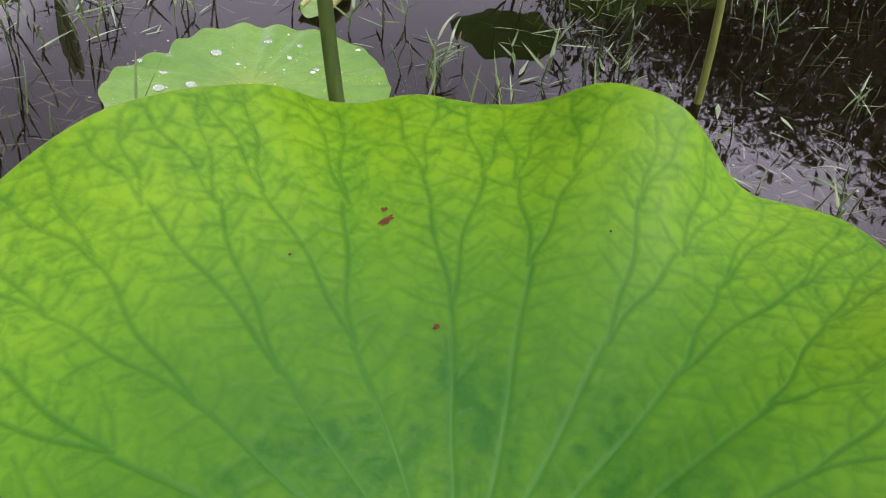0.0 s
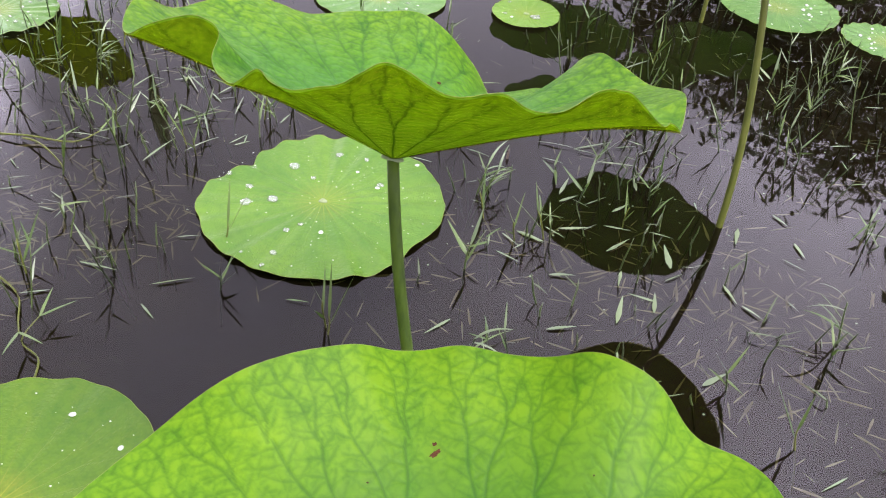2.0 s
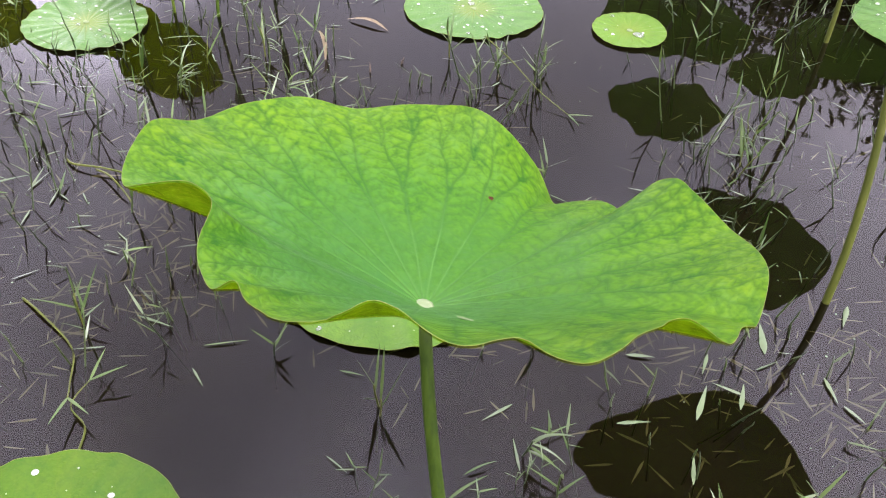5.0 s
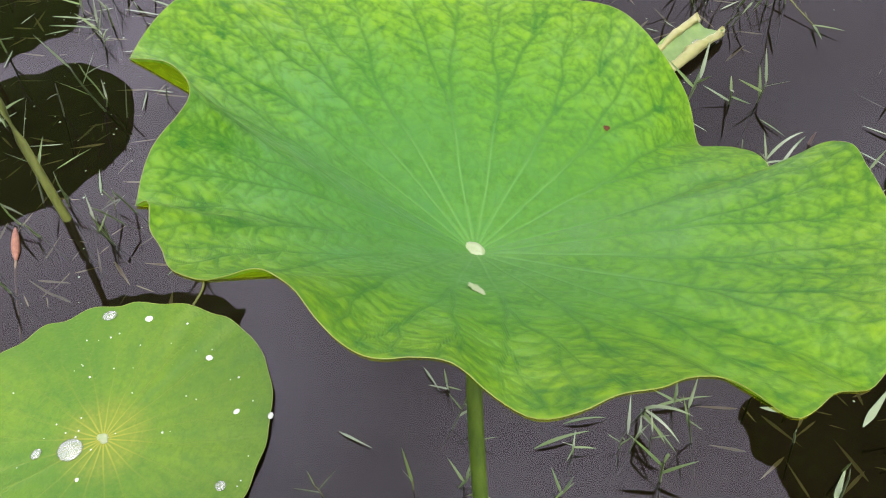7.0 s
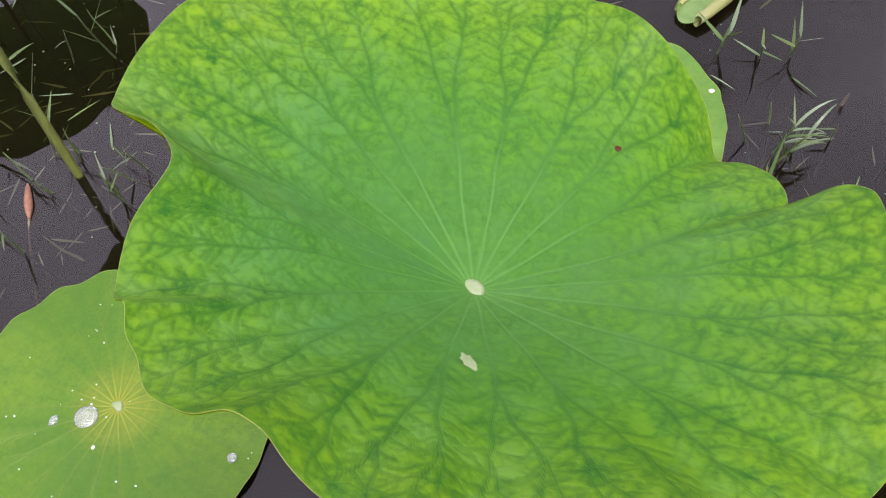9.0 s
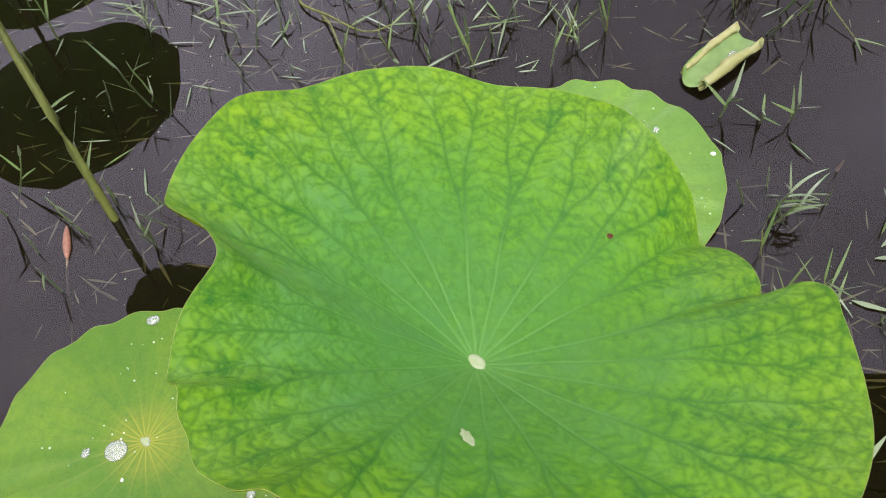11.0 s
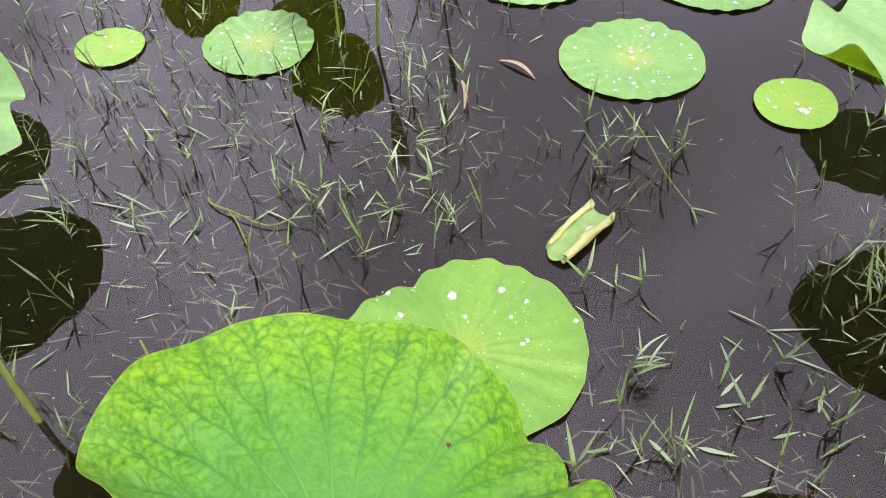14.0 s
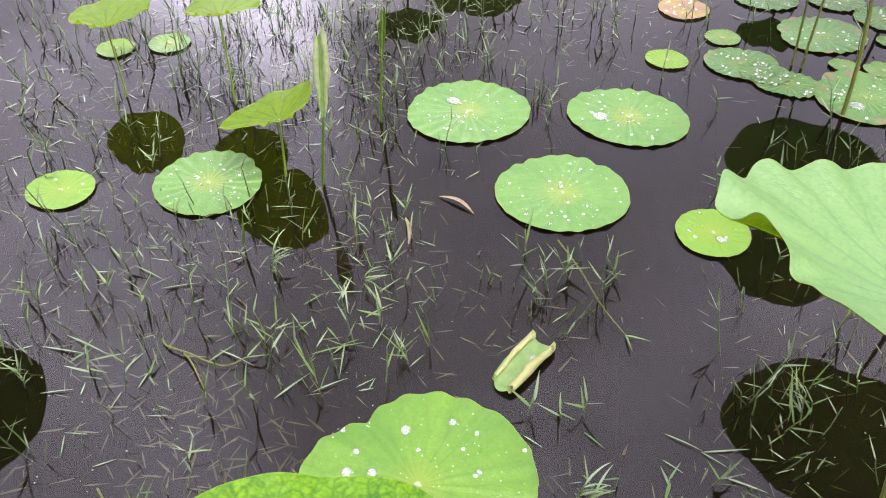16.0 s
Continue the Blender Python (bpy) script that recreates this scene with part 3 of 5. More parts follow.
def aerial_leaf(centre, lobes, foot, label, mat, stalk_mat, power=1.1, grid=FIELD_FINE, stalk_r=0.006, turn_field=0, ripple=0.003, seed=1, bow=0.02, navel_r=0.009, group="raised lotus leaves", skin=None, belly=None, ease=(3.2, 1.8)):
    """A raised lotus leaf on its stalk. lobes: (degrees, reach, lift) round the rim, from the navel."""
    c = Vector(centre)
    e = thing("lotus_leaf", (foot[0], foot[1], 0), label, "lotus leaf", group)
    nt = grid[0]
    ang = np.arange(nt) * 360.0 / nt
    reach = ring_spline([(a, r) for a, r, _ in lobes], ang)
    lift = ring_spline([(a, z) for a, _, z in lobes], ang)
    reach, lift = eased(reach, ease[0]), eased(lift, ease[1])
    w = np.radians(ang)
    B = np.stack([np.ones(nt), np.cos(w), np.sin(w), np.cos(2 * w), np.sin(2 * w)], 1)
    co = np.linalg.lstsq(B, lift, rcond=None)[0]
    low = B @ co
    rng = random.Random(seed)
    rip = sum(ripple / (1 + j * 0.5) * np.sin((9 + 5 * j) * w + rng.uniform(0, 6)) for j in range(3))
    field = tuple(np.roll(f.reshape(grid[1], nt), turn_field, 1).ravel() for f in FIELDS[grid])
    blade, edge = leaf_sheet("blade", grid, reach * (1 + 0.3 * rip), low, lift - low + rip, power, mat, e, field=field)
    at = c - Vector((foot[0], foot[1], 0))
    blade.location = at
    if skin:
        pick = np.arange(0, nt, 2)
        coarse = tuple(f.reshape(grid[1], nt)[1::2, ::2].ravel() for f in field)
        under, _ = leaf_sheet("underside", (len(pick), grid[1] // 2), (reach * (1 + 0.3 * rip))[::2], low[::2], (lift - low + rip)[::2], power, skin, e, groove=0.0, field=coarse)
        under.location = at - Vector((0, 0, 0.0017))
        under["label"] = "yellow-green underside with dark ribs"
    b = rim_bead(edge[:: max(1, nt // 300)], 0.00018, M_RIM, e)
    b.location = at
    q = navel(e, navel_r, 0.0, M_NAVEL, seed, 0.55)
    q.rotation_euler = (0, 0, radians(-15))
    q.location = at + Vector((0, 0, 0.0012))
    pts = bezier((0, 0, -0.12), (bow, 0, at.z * 0.35), (at.x * 0.8 + bow * 0.4, at.y * 0.8, at.z * 0.7), (at.x, at.y, at.z - 0.002), 16)
    if belly:
        mid = Vector((at.x / 2 + belly[0] / 2, at.y / 2 + belly[1] / 2, at.z / 2))
        pts = [Vector((-at.x * .25, -at.y * .25, -.10))] + [mid * (2 * q * (1 - q)) + (at - Vector((0, 0, .002))) * q * q for q in (i / 14 for i in range(15))]
    tube("stalk", pts, [stalk_r * (1.05 - 0.25 * i / 15) for i in range(16)], stalk_mat, e, 10)
    return e


def floating_leaf(x, y, r, label, mat, seed, notches=(), grid=FIELD_MID, wob=0.025, aspect=1.0, turn=0.0, z=0.003, crimp=1.0, outline=None):
    """A round leaf lying on the water, its edge crimped by the radial pleats."""
    e = thing("floating_leaf", (x, y, z), label, "lotus leaf", "floating lotus leaves")
    rng = random.Random(seed)
    nt = grid[0]
    w = np.arange(nt) * 2 * np.pi / nt
    knots = [(360 * (k + rng.uniform(-.3, .3)) / 38, (0.75 if k % 2 else -0.75) * rng.uniform(.2, 1.4)) for k in range(38)]
    crinkle = ring_spline(knots, np.degrees(w))
    reach = r * (1 + sum(wob / (1 + j) * np.sin((2 + j) * w + rng.uniform(0, 6)) for j in range(3)) + crimp * 0.0105 * crinkle)
    if outline:
        reach = eased(ring_spline(outline, np.degrees(w)), 1.2) * (1 + crimp * 0.006 * crinkle)
    for a, depth, width in notches:
        d = (w - radians(a) + np.pi) % (2 * np.pi) - np.pi
        reach = reach * (1 - depth * np.exp(-((d / radians(width)) ** 2)))
    reach = reach * np.sqrt(np.cos(w - turn) ** 2 + (aspect * np.sin(w - turn)) ** 2)
    low = np.full(nt, 0.0015)
    lobe = 0.0012 + crimp * 0.0018 * crinkle + 0.0008 * np.sin(5 * w + seed)
    field = tuple(np.roll(f.reshape(grid[1], nt), rng.randrange(nt), 1).ravel() for f in FIELDS[grid])
    _, edge = leaf_sheet("blade", grid, reach, low, lobe, 2.0, mat, e, groove=0.0005, pleat=0.0003 + (0.0022 if r > .16 else 0.0014) * crimp, field=field)
    rim_bead(edge, 0.0004, M_RIM, e)
    navel(e, 0.0065, 0.001, M_NAVEL, seed)
    return e


def drop_data(r, flat, n=10, m=6):
    """A bead of water: a dome a little more than half round, open where it sits on the leaf."""
    vs, fs = [(0, 0, flat * r * 1.12)], []
    for j in range(1, m + 1):
        a = math.pi * 0.57 * j / m
        for k in range(n):
            w = 2 * math.pi * k / n
            vs.append((r * math.sin(a) * math.cos(w), r * math.sin(a) * math.sin(w), flat * r * (math.cos(a) + 0.12)))
    fs += [(0, 1 + k, 1 + (k + 1) % n) for k in range(n)]
    for j in range(m - 1):
        fs += [(1 + j * n + k, 1 + (j + 1) * n + k, 1 + (j + 1) * n + (k + 1) % n, 1 + j * n + (k + 1) % n) for k in range(n)]
    return vs, fs


def droplet(x, y, z, r, flat=0.5, aspect=1.0, turn=0.0):
    v, f = drop_data(r, flat, 16, 8)
    ob = mesh_part("water_droplet", v, f, M_DROP if r > .0045 else M_BEAD)
    ob.location, ob.scale, ob.rotation_euler = (x, y, z), (1, aspect, 1), (0, 0, turn)
    return tagged(ob, "clear round water droplet resting on a floating leaf", "droplet", "droplets on the leaves")


def fine_drops(name, spots, label):
    vs, fs = [], []
    for x, y, z, r in spots:
        v, f = drop_data(r, 0.6, 7, 4)
        b = len(vs)
        vs += [(x + p[0], y + p[1], z + p[2]) for p in v]
        fs += [tuple(b + i for i in q) for q in f]
    return tagged(mesh_part(name, vs, fs, M_BEAD), label, "droplets", "", "stuff")


# ---- water and ground ----
def plane_sheet(name, z, half, mat, label, category, n=2):
    vs = [((i / n * 2 - 1) * half, (j / n * 2 - 1) * half, z) for j in range(n + 1) for i in range(n + 1)]
    fs = [(j * (n + 1) + i, j * (n + 1) + i + 1, (j + 1) * (n + 1) + i + 1, (j + 1) * (n + 1) + i) for j in range(n) for i in range(n)]
    return tagged(mesh_part(name, vs, fs, mat), label, category, "", "structure")


plane_sheet("water", 0.0, 300.0, M_WATER, "still dark pond water mirroring a grey sky", "water")
plane_sheet("ground", -0.10, 300.0, M_MUD, "dark brown muddy pond bed under the water", "ground")

# ---- raised lotus leaves ----
BIG = [(0, .206, .079), (24, .210, .048), (36, .204, .047), (42.7, .203, .042), (46.5, .194, .028), (49, .185, .003), (53, .191, -.003), (58, .197, -.009), (66.5, .201, -.028), (70.5, .193, -.036), (74, .199, -.026), (78, .206, -.012), (84, .205, .012),
       (90, .205, .027), (105, .215, .029), (120, .213, .026), (135, .212, .053), (159, .209, .067), (174, .201, .096), (180, .196, .100), (-162, .178, .104), (-156, .163, .118), (-150, .136, .130), (-144, .126, .126), (-138, .135, .119), (-128, .147, .119),
       (-124, .150, .120), (-120, .153, .120), (-116, .155, .125), (-112, .150, .135), (-108, .156, .134), (-104, .157, .134), (-100, .161, .138), (-96, .163, .143), (-92, .161, .145), (-88, .160, .152), (-84, .154, .155), (-80, .154, .151), (-76, .160, .147),
       (-72, .165, .144), (-68, .168, .145), (-64, .165, .144), (-60, .165, .141), (-56, .172, .133), (-52, .183, .136), (-48, .186, .143), (-44, .182, .141), (-40, .183, .138), (-36, .179, .131), (-32, .181, .127), (-28, .186, .116), (-24, .196, .101),
       (-20, .197, .096), (-16, .196, .091), (-12, .201, .081), (-8, .204, .069)]
aerial_leaf((.003, .641, .386), BIG, (.096, .531), "large green funnel-shaped lotus leaf on a stalk, wavy yellow rim", M_BIG, M_STALK, power=1.0, seed=3, belly=(-.057, .022), grid=FIELD_SOFT, skin=M_UNDER, ripple=.0012, ease=(1.0, .9))
FRONT = [(0, .210, .100), (18, .200, .105), (27, .198, .096), (33, .199, .081), (39, .211, .066), (45, .224, .062), (54, .231, .053), (57, .228, .052), (60, .225, .058), (66, .226, .081), (72, .227, .087), (78, .231, .083), (84, .233, .067),
         (90, .234, .063), (99, .237, .066), (105, .237, .059), (108, .236, .060), (117, .235, .076), (132, .241, .076), (138, .246, .068), (147, .256, .044), (153, .260, .036), (165, .261, .034), (180, .250, .046), (-156, .225, .061), (-138, .210, .070), (-90, .190, .060), (-48, .200, .075), (-24, .208, .092)]
aerial_leaf((.113, .258, .278), FRONT, (.118, .266), "large yellow-green lotus leaf with rust spots, raised on a stalk", M_FRONT, M_STALK, power=1.2, seed=7, turn_field=60, ripple=.0008, ease=(1.6, 1.4))
PALE = [(50, .200, .050), (20, .200, .070), (-20, .190, .060), (-55, .175, .070), (80, .201, .034), (85, .199, .037), (90, .197, .041), (95, .195, .045), (100, .193, .048), (105, .191, .051), (110, .190, .053), (115, .189, .054),
        (120, .188, .055), (125, .185, .054), (130, .184, .055), (135, .189, .067), (140, .193, .070), (145, .197, .062), (150, .202, .059), (155, .219, .076), (160, .227, .072), (165, .224, .065), (170, .233, .081), (175, .240, .094),
        (180, .237, .083), (-175, .235, .072), (-170, .212, .074), (-165, .196, .102), (-160, .179, .093), (-155, .165, .078), (-150, .168, .067), (-145, .166, .066), (-140, .160, .072), (-135, .157, .071), (-130, .151, .071), (-125, .147, .070),
        (-120, .144, .068), (-115, .143, .066), (-110, .144, .064), (-105, .144, .062), (-100, .146, .059), (-95, .147, .056), (-90, .149, .054), (-85, .150, .051)]
aerial_leaf((0.380, 1.242, 0.472), PALE, (0.418, 1.170), "pale blue-green lotus leaf with a wavy rim, raised on a stalk", M_PALE, M_STALK_B, seed=11, grid=FIELD_HALF, stalk_r=0.0055, ripple=.001, ease=(1.2, 1.2), skin=M_UNDER)

SIDE = [(43, .210, .062), (38, .226, .014), (31, .210, .034), (21, .236, .016), (9, .272, .040), (-6, .24, .06), (-40, .15, .05), (-80, .09, .05), (-120, .07, .04), (-160, .07, .05), (160, .07, .04), (120, .08, .05), (80, .11, .05), (60, .17, .06)]
aerial_leaf((-0.813, 0.774, 0.400), SIDE, (-0.608, 0.704), "pale green lotus leaf with a curled rim on a leaning stalk", M_PALE, M_STALK_C, seed=13, grid=FIELD_HALF, stalk_r=0.0055, bow=-.02)


def round_lobes(r, lift, seed, n=13, amp=0.16):
    rng = random.Random(seed)
    return [(360 * k / n + rng.uniform(-7, 7), r * (1 + rng.uniform(-0.07, 0.07)), lift * (1 + amp * (1 if k % 2 else -1) * rng.uniform(0.4, 1))) for k in range(n)]


OTHERS = [((0.443, 2.034, 0.54), 0.234, (0.474, 1.957)), ((0.231, 2.500, 0.45), 0.169, (0.263, 2.459)), ((-1.380, 1.030, 0.39), 0.235, (-1.300, 0.980)), ((-1.830, 1.290, 0.39), 0.220, (-1.720, 1.250)), ((0.536, 2.784, 0.45), 0.131, (0.506, 2.751)), ((0.762, 3.021, 0.45), 0.219, (0.705, 2.940)), ((0.235, 3.060, 0.45), 0.260, (0.308, 3.126)), ((-0.042, 3.741, 0.36), 0.113, (-0.028, 3.574)), ((-1.144, 3.473, 0.3), 0.183, (-1.120, 3.354)), ((-1.245, 3.051, 0.26), 0.124, (-1.227, 2.983))]
for i, (c, r, f) in enumerate(OTHERS):
    aerial_leaf(c, round_lobes(r, .07, 20 + i), f, "green lotus leaf with a wavy rim raised high on a stalk", M_PALE, M_STALK_B, seed=20 + i, grid=FIELD_MID, stalk_r=0.005)

# ---- floating leaves ----
FRESH_RIM = [(5, .180), (20, .180), (40, .182), (57, .182), (72, .181), (87, .178), (100, .178), (113, .175), (126, .169), (137, .162), (146, .153), (153, .143), (157, .146), (162, .157), (170, .165), (178, .174),
             (-170, .180), (-160, .181), (-150, .178), (-136, .181), (-119, .178), (-100, .180), (-80, .181), (-60, .182), (-45, .180), (-36, .172), (-30, .168), (-22, .170), (-12, .177)]
FLOATS = [(-0.168, 1.097, 0.184, 0, (), 1.0), (-0.360, 0.523, 0.169, 1, ((115, 0.03, 30),), 1.0), (-0.229, 1.881, 0.145, 0, ((75, 0.06, 5),), 0.93), (-0.553, 2.097, 0.149, 0, (), 0.97), (-0.193, 2.237, 0.143, 0, ((95, 0.05, 5),), 0.9), (-0.944, 1.584, 0.123, 0, ((60, 0.05, 6),), 0.95), (0.093, 1.882, 0.076, 1, (), 1.0), (-1.221, 1.423, 0.075, 1, (), 0.95), (-1.578, 1.983, 0.053, 1, (), 1.0), (-1.462, 2.070, 0.058, 0, (), 1.0), (-0.186, 2.556, 0.057, 1, (), 0.9), (-0.080, 2.743, 0.049, 0, (), 0.95), (0.163, 2.874, 0.118, 0, ((200, 0.08, 8),), 0.95), (-0.002, 2.616, 0.095, 0, ((100, 0.08, 8),), 0.9), (0.122, 2.558, 0.082, 0, (), 0.8), (0.308, 2.571, 0.127, 0, ((160, 0.1, 9),), 1.0), (-0.224, 2.881, 0.075, 2, (), 0.95), (0.676, 2.095, 0.138, 0, (), 1.0), (0.825, 2.307, 0.118, 0, (), 1.0), (0.889, 1.965, 0.098, 0, (), 1.0), (0.592, 2.411, 0.110, 0, (), 1.0), (-0.026, 3.059, 0.098, 0, ((200, 0.12, 9),), 0.9), (0.168, 3.122, 0.082, 0, (), 0.9), (0.306, 3.049, 0.080, 0, ((250, 0.1, 9),), 0.95), (0.333, 2.908, 0.032, 0, (), 1.0), (0.241, 2.715, 0.039, 0, (), 0.8), (0.335, 2.732, 0.048, 0, ((150, 0.15, 14),), 0.9), (0.062, 2.587, 0.066, 0, (), 0.85)]
for i, (x, y, r, kind, cuts, asp) in enumerate(FLOATS):
    old = i in (12, 13, 14, 15) or i > 20
    floating_leaf(x, y, r, "ageing green lotus leaf with brown edges floating on water" if old else ("bright green round lotus leaf floating flat, dotted with water drops", "small yellow-green lotus leaf floating flat on the water", "withered pink and yellow lotus leaf floating on the water")[kind],
                  M_FLOAT_OLD if old else M_FLOAT_A if i == 0 else M_FLOAT_LIME if kind == 1 and i > 1 else (M_FLOAT, M_FLOAT_Y, M_WITHER)[kind], 40 + i, cuts, FIELD_HALF if i < 2 else FIELD_MID, aspect=asp, outline=None if i else FRESH_RIM, crimp=1.35 if i == 0 else 0.7 if i == 1 else 0.25 if kind or r < .06 else 1.0)


# ---- young and rolled leaves ----
YOUNG = [(202, .137, -.024), (229, .088, .006), (274, .052, .022), (330, .042, .026), (11, .046, .03), (50, .072, .036), (82, .107, .038), (101, .152, .012), (118, .190, -.028), (136, .190, -.046), (160, .16, -.042), (180, .145, -.034)]
aerial_leaf((-0.798, 1.678, 0.147), YOUNG, (-0.810, 1.681), "young yellow-green lotus leaf tilted up on a thin stalk", M_YOUNG, M_STALK_Y, seed=31, grid=FIELD_MID, stalk_r=0.003, bow=.006, navel_r=.004)
FAR_A = [(175, .139, -.010), (206, .065, .012), (270, .045, .020), (330, .042, .022), (41, .080, .023), (80, .137, .014), (100, .185, 0), (124, .222, -.016), (147, .205, -.018)]
aerial_leaf((-1.374, 1.798, 0.190), FAR_A, (-1.373, 1.797), "small yellow-green lotus leaf cupped upward on a thin stalk", M_YOUNG, M_STALK_Y, seed=32, grid=FIELD_MID, stalk_r=0.0028, bow=.004, navel_r=.004)
FAR_B = [(160, .155, -.031), (200, .072, 0), (270, .034, .014), (332, .032, .018), (30, .062, .010), (69, .121, -.002), (90, .168, -.010), (113, .212, -.019), (136, .205, -.029)]
aerial_leaf((-1.103, 1.893, 0.232), FAR_B, (-1.096, 1.883), "small yellow-green lotus leaf cupped upward on a thin stalk", M_YOUNG, M_STALK_Y, seed=33, grid=FIELD_MID, stalk_r=0.0028, bow=.004, navel_r=.004)


def scroll_data(length, r0, r1, turns, n=18, m=24, seed=0):
    """One rolled half of a young leaf, along +y from 0: pointed at the foot, swelling and wavy, ragged and slanted at the top."""
    vs, fs = [], []
    for j in range(m + 1):
        t = j / m
        taper = (0.10 + 0.90 * min(1, t / .55) ** 0.8) * (1 - 0.30 * max(0, t - .6) / .4)
        wave = 1 + 0.10 * math.sin(17 * t + seed) + 0.06 * math.sin(41 * t + 2 * seed)
        for i in range(n + 1):
            q = i / n
            a = turns * 2 * math.pi * q
            r = (r0 + (r1 - r0) * q) * taper * wave * (1 + 0.05 * math.sin(9 * t + 3 * q))
            vs.append((-r0 * taper * 1.05 + r * math.cos(a) + .05 * r0 * math.sin(23 * t), length * (t + t ** 4 * (0.05 * math.sin(5 * q + 2 + seed) + .03 * math.cos(a))), r * math.sin(a)))
    for j in range(m):
        for i in range(n):
            b = j * (n + 1) + i
            fs.append((b, b + 1, b + n + 2, b + n + 1))
    return vs, fs


def upright_scroll(foot, top, length, r, label, lean=(0.0, 0.0), spin=0.0):
    """A furled young leaf standing on its stalk: two scrolls side by side with a green cleft."""
    e = thing("furled_leaf", (foot[0], foot[1], 0), label, "lotus leaf", "furled lotus leaves")
    at = Vector(top) - Vector((foot[0], foot[1], 0))
    tube("stalk", bezier((0, 0, -0.08), (0.006, 0, at.z * 0.4), (at.x - 0.003, at.y, at.z * 0.8), at, 12), [0.0038 - 0.0012 * i / 11 for i in range(12)], M_STALK, e, 8)
    turnm = pose(at.x, at.y, at.z - 0.004, 90 + lean[0], lean[1], spin)
    for sg in (-1, 1):
        v, f = scroll_data(length * (1.0 if sg < 0 else .96), r * 0.72, r * 0.25, 1.4, seed=sg)
        mesh_part("scroll", [turnm @ Vector((sg * (p[0] - r * .18), p[1], p[2])) for p in v], f, M_SCROLL if r > .006 else M_STALK, e, "pale rolled half")
    cl = []
    for j in range(12):
        t = j / 11
        w = r * (0.25 + 0.5 * min(1, t / .5))
        cl += [turnm @ Vector((-w, length * t * .96, r * 0.30)), turnm @ Vector((0, length * t * .96, r * 0.12)), turnm @ Vector((w, length * t * .96, r * 0.30))]
    mesh_part("cleft", cl, [(3 * j + k, 3 * j + k + 1, 3 * j + k + 4, 3 * j + k + 3) for j in range(11) for k in range(2)], M_ROLL_IN, e, "green cleft")
    return e


upright_scroll((-0.717, 1.689), (-0.702, 1.705, 0.170), .185, .0122, "pale furled young lotus leaf upright on a green stalk", (-3, 3), 26)
upright_scroll((-0.728, 1.966), (-0.719, 1.979, 0.165), .135, .0050, "thin dark green furled lotus leaf upright on a stalk", (8, 6), 20)


def open_scroll():
    """The half-unrolled young leaf that lies on the water: a green trough between two cream rolls."""
    e = thing("rolled_leaf", (-0.130, 1.325, 0.002), "half-unrolled pale lotus leaf lying curled on the water", "lotus leaf", "furled lotus leaves")
    e.rotation_euler = (radians(1), 0, radians(-12))
    L, n, m = .124, 16, 22

    def half(t):
        return .0205 + .0055 * min(1, t / .35) ** .7

    def along(t, q):
        return L * t - .010 * (1 - q * q) * (1 - t) ** 5 + .006 * (1 - t) ** 4 * (q < 0) * q * q - .003 * t ** 4 * math.cos(1.6 * q)

    def crease(t, q):
        return .0009 * math.sin(13 * t + 5 * q) + .0004 * math.sin(29 * t - 7 * q)

    vs, fs = [], []
    for j in range(m + 1):
        t = j / m
        for i in range(n + 1):
            q = 2 * i / n - 1
            vs.append((half(t) * q, along(t, q), .003 + .011 * abs(q) ** 2.2 + crease(t, q) * (1 - q * q)))
    for j in range(m):
        for i in range(n):
            b = j * (n + 1) + i
            fs.append((b, b + 1, b + n + 2, b + n + 1))
    mesh_part("blade", vs, fs, M_ROLL_IN, e, "green inner face")
    # the far edge is a thin lip; the near one a loose roll, flared and crumpled at its foot
    for sg, rad, turns in ((-1, .0066, .95), (1, .0080, 1.2)):
        v2, f2, kk = [], [], 20
        for j in range(m + 1):
            t = j / m
            swell = (0.75 + 0.45 * math.sin(math.pi * min(1, t * 1.15)) ** .8) if sg > 0 else (0.7 + 0.5 * t)
            r = rad * swell * (1 + .09 * math.sin(14 * t + sg) + .06 * math.sin(33 * t))
            cx, cz = sg * (half(t) - r * .70) + .0012 * math.sin(8 * t + sg), .003 + r + crease(t, sg)
            for k in range(kk + 1):
                a = -math.pi / 2 + sg * 2 * math.pi * turns * k / kk
                rr = r * (1 - .34 * k / kk) * (1 + .05 * math.sin(3 * a + 9 * t))
                v2.append((cx + rr * math.cos(a), along(t, sg) + .004 * math.sin(a + 4 * t) * (1 + 2 * t ** 3), cz + rr * math.sin(a)))
        for j in range(m):
            for k in range(kk):
                b = j * (kk + 1) + k
                f2.append((b, b + 1, b + kk + 2, b + kk + 1))
        mesh_part("curled_side", v2, f2, M_ROLL_OUT, e, "cream curled side")
    return e


open_scroll()
droplet(-0.105, 1.402, .0065, .0075, 0.35, 1.5, 0.2)


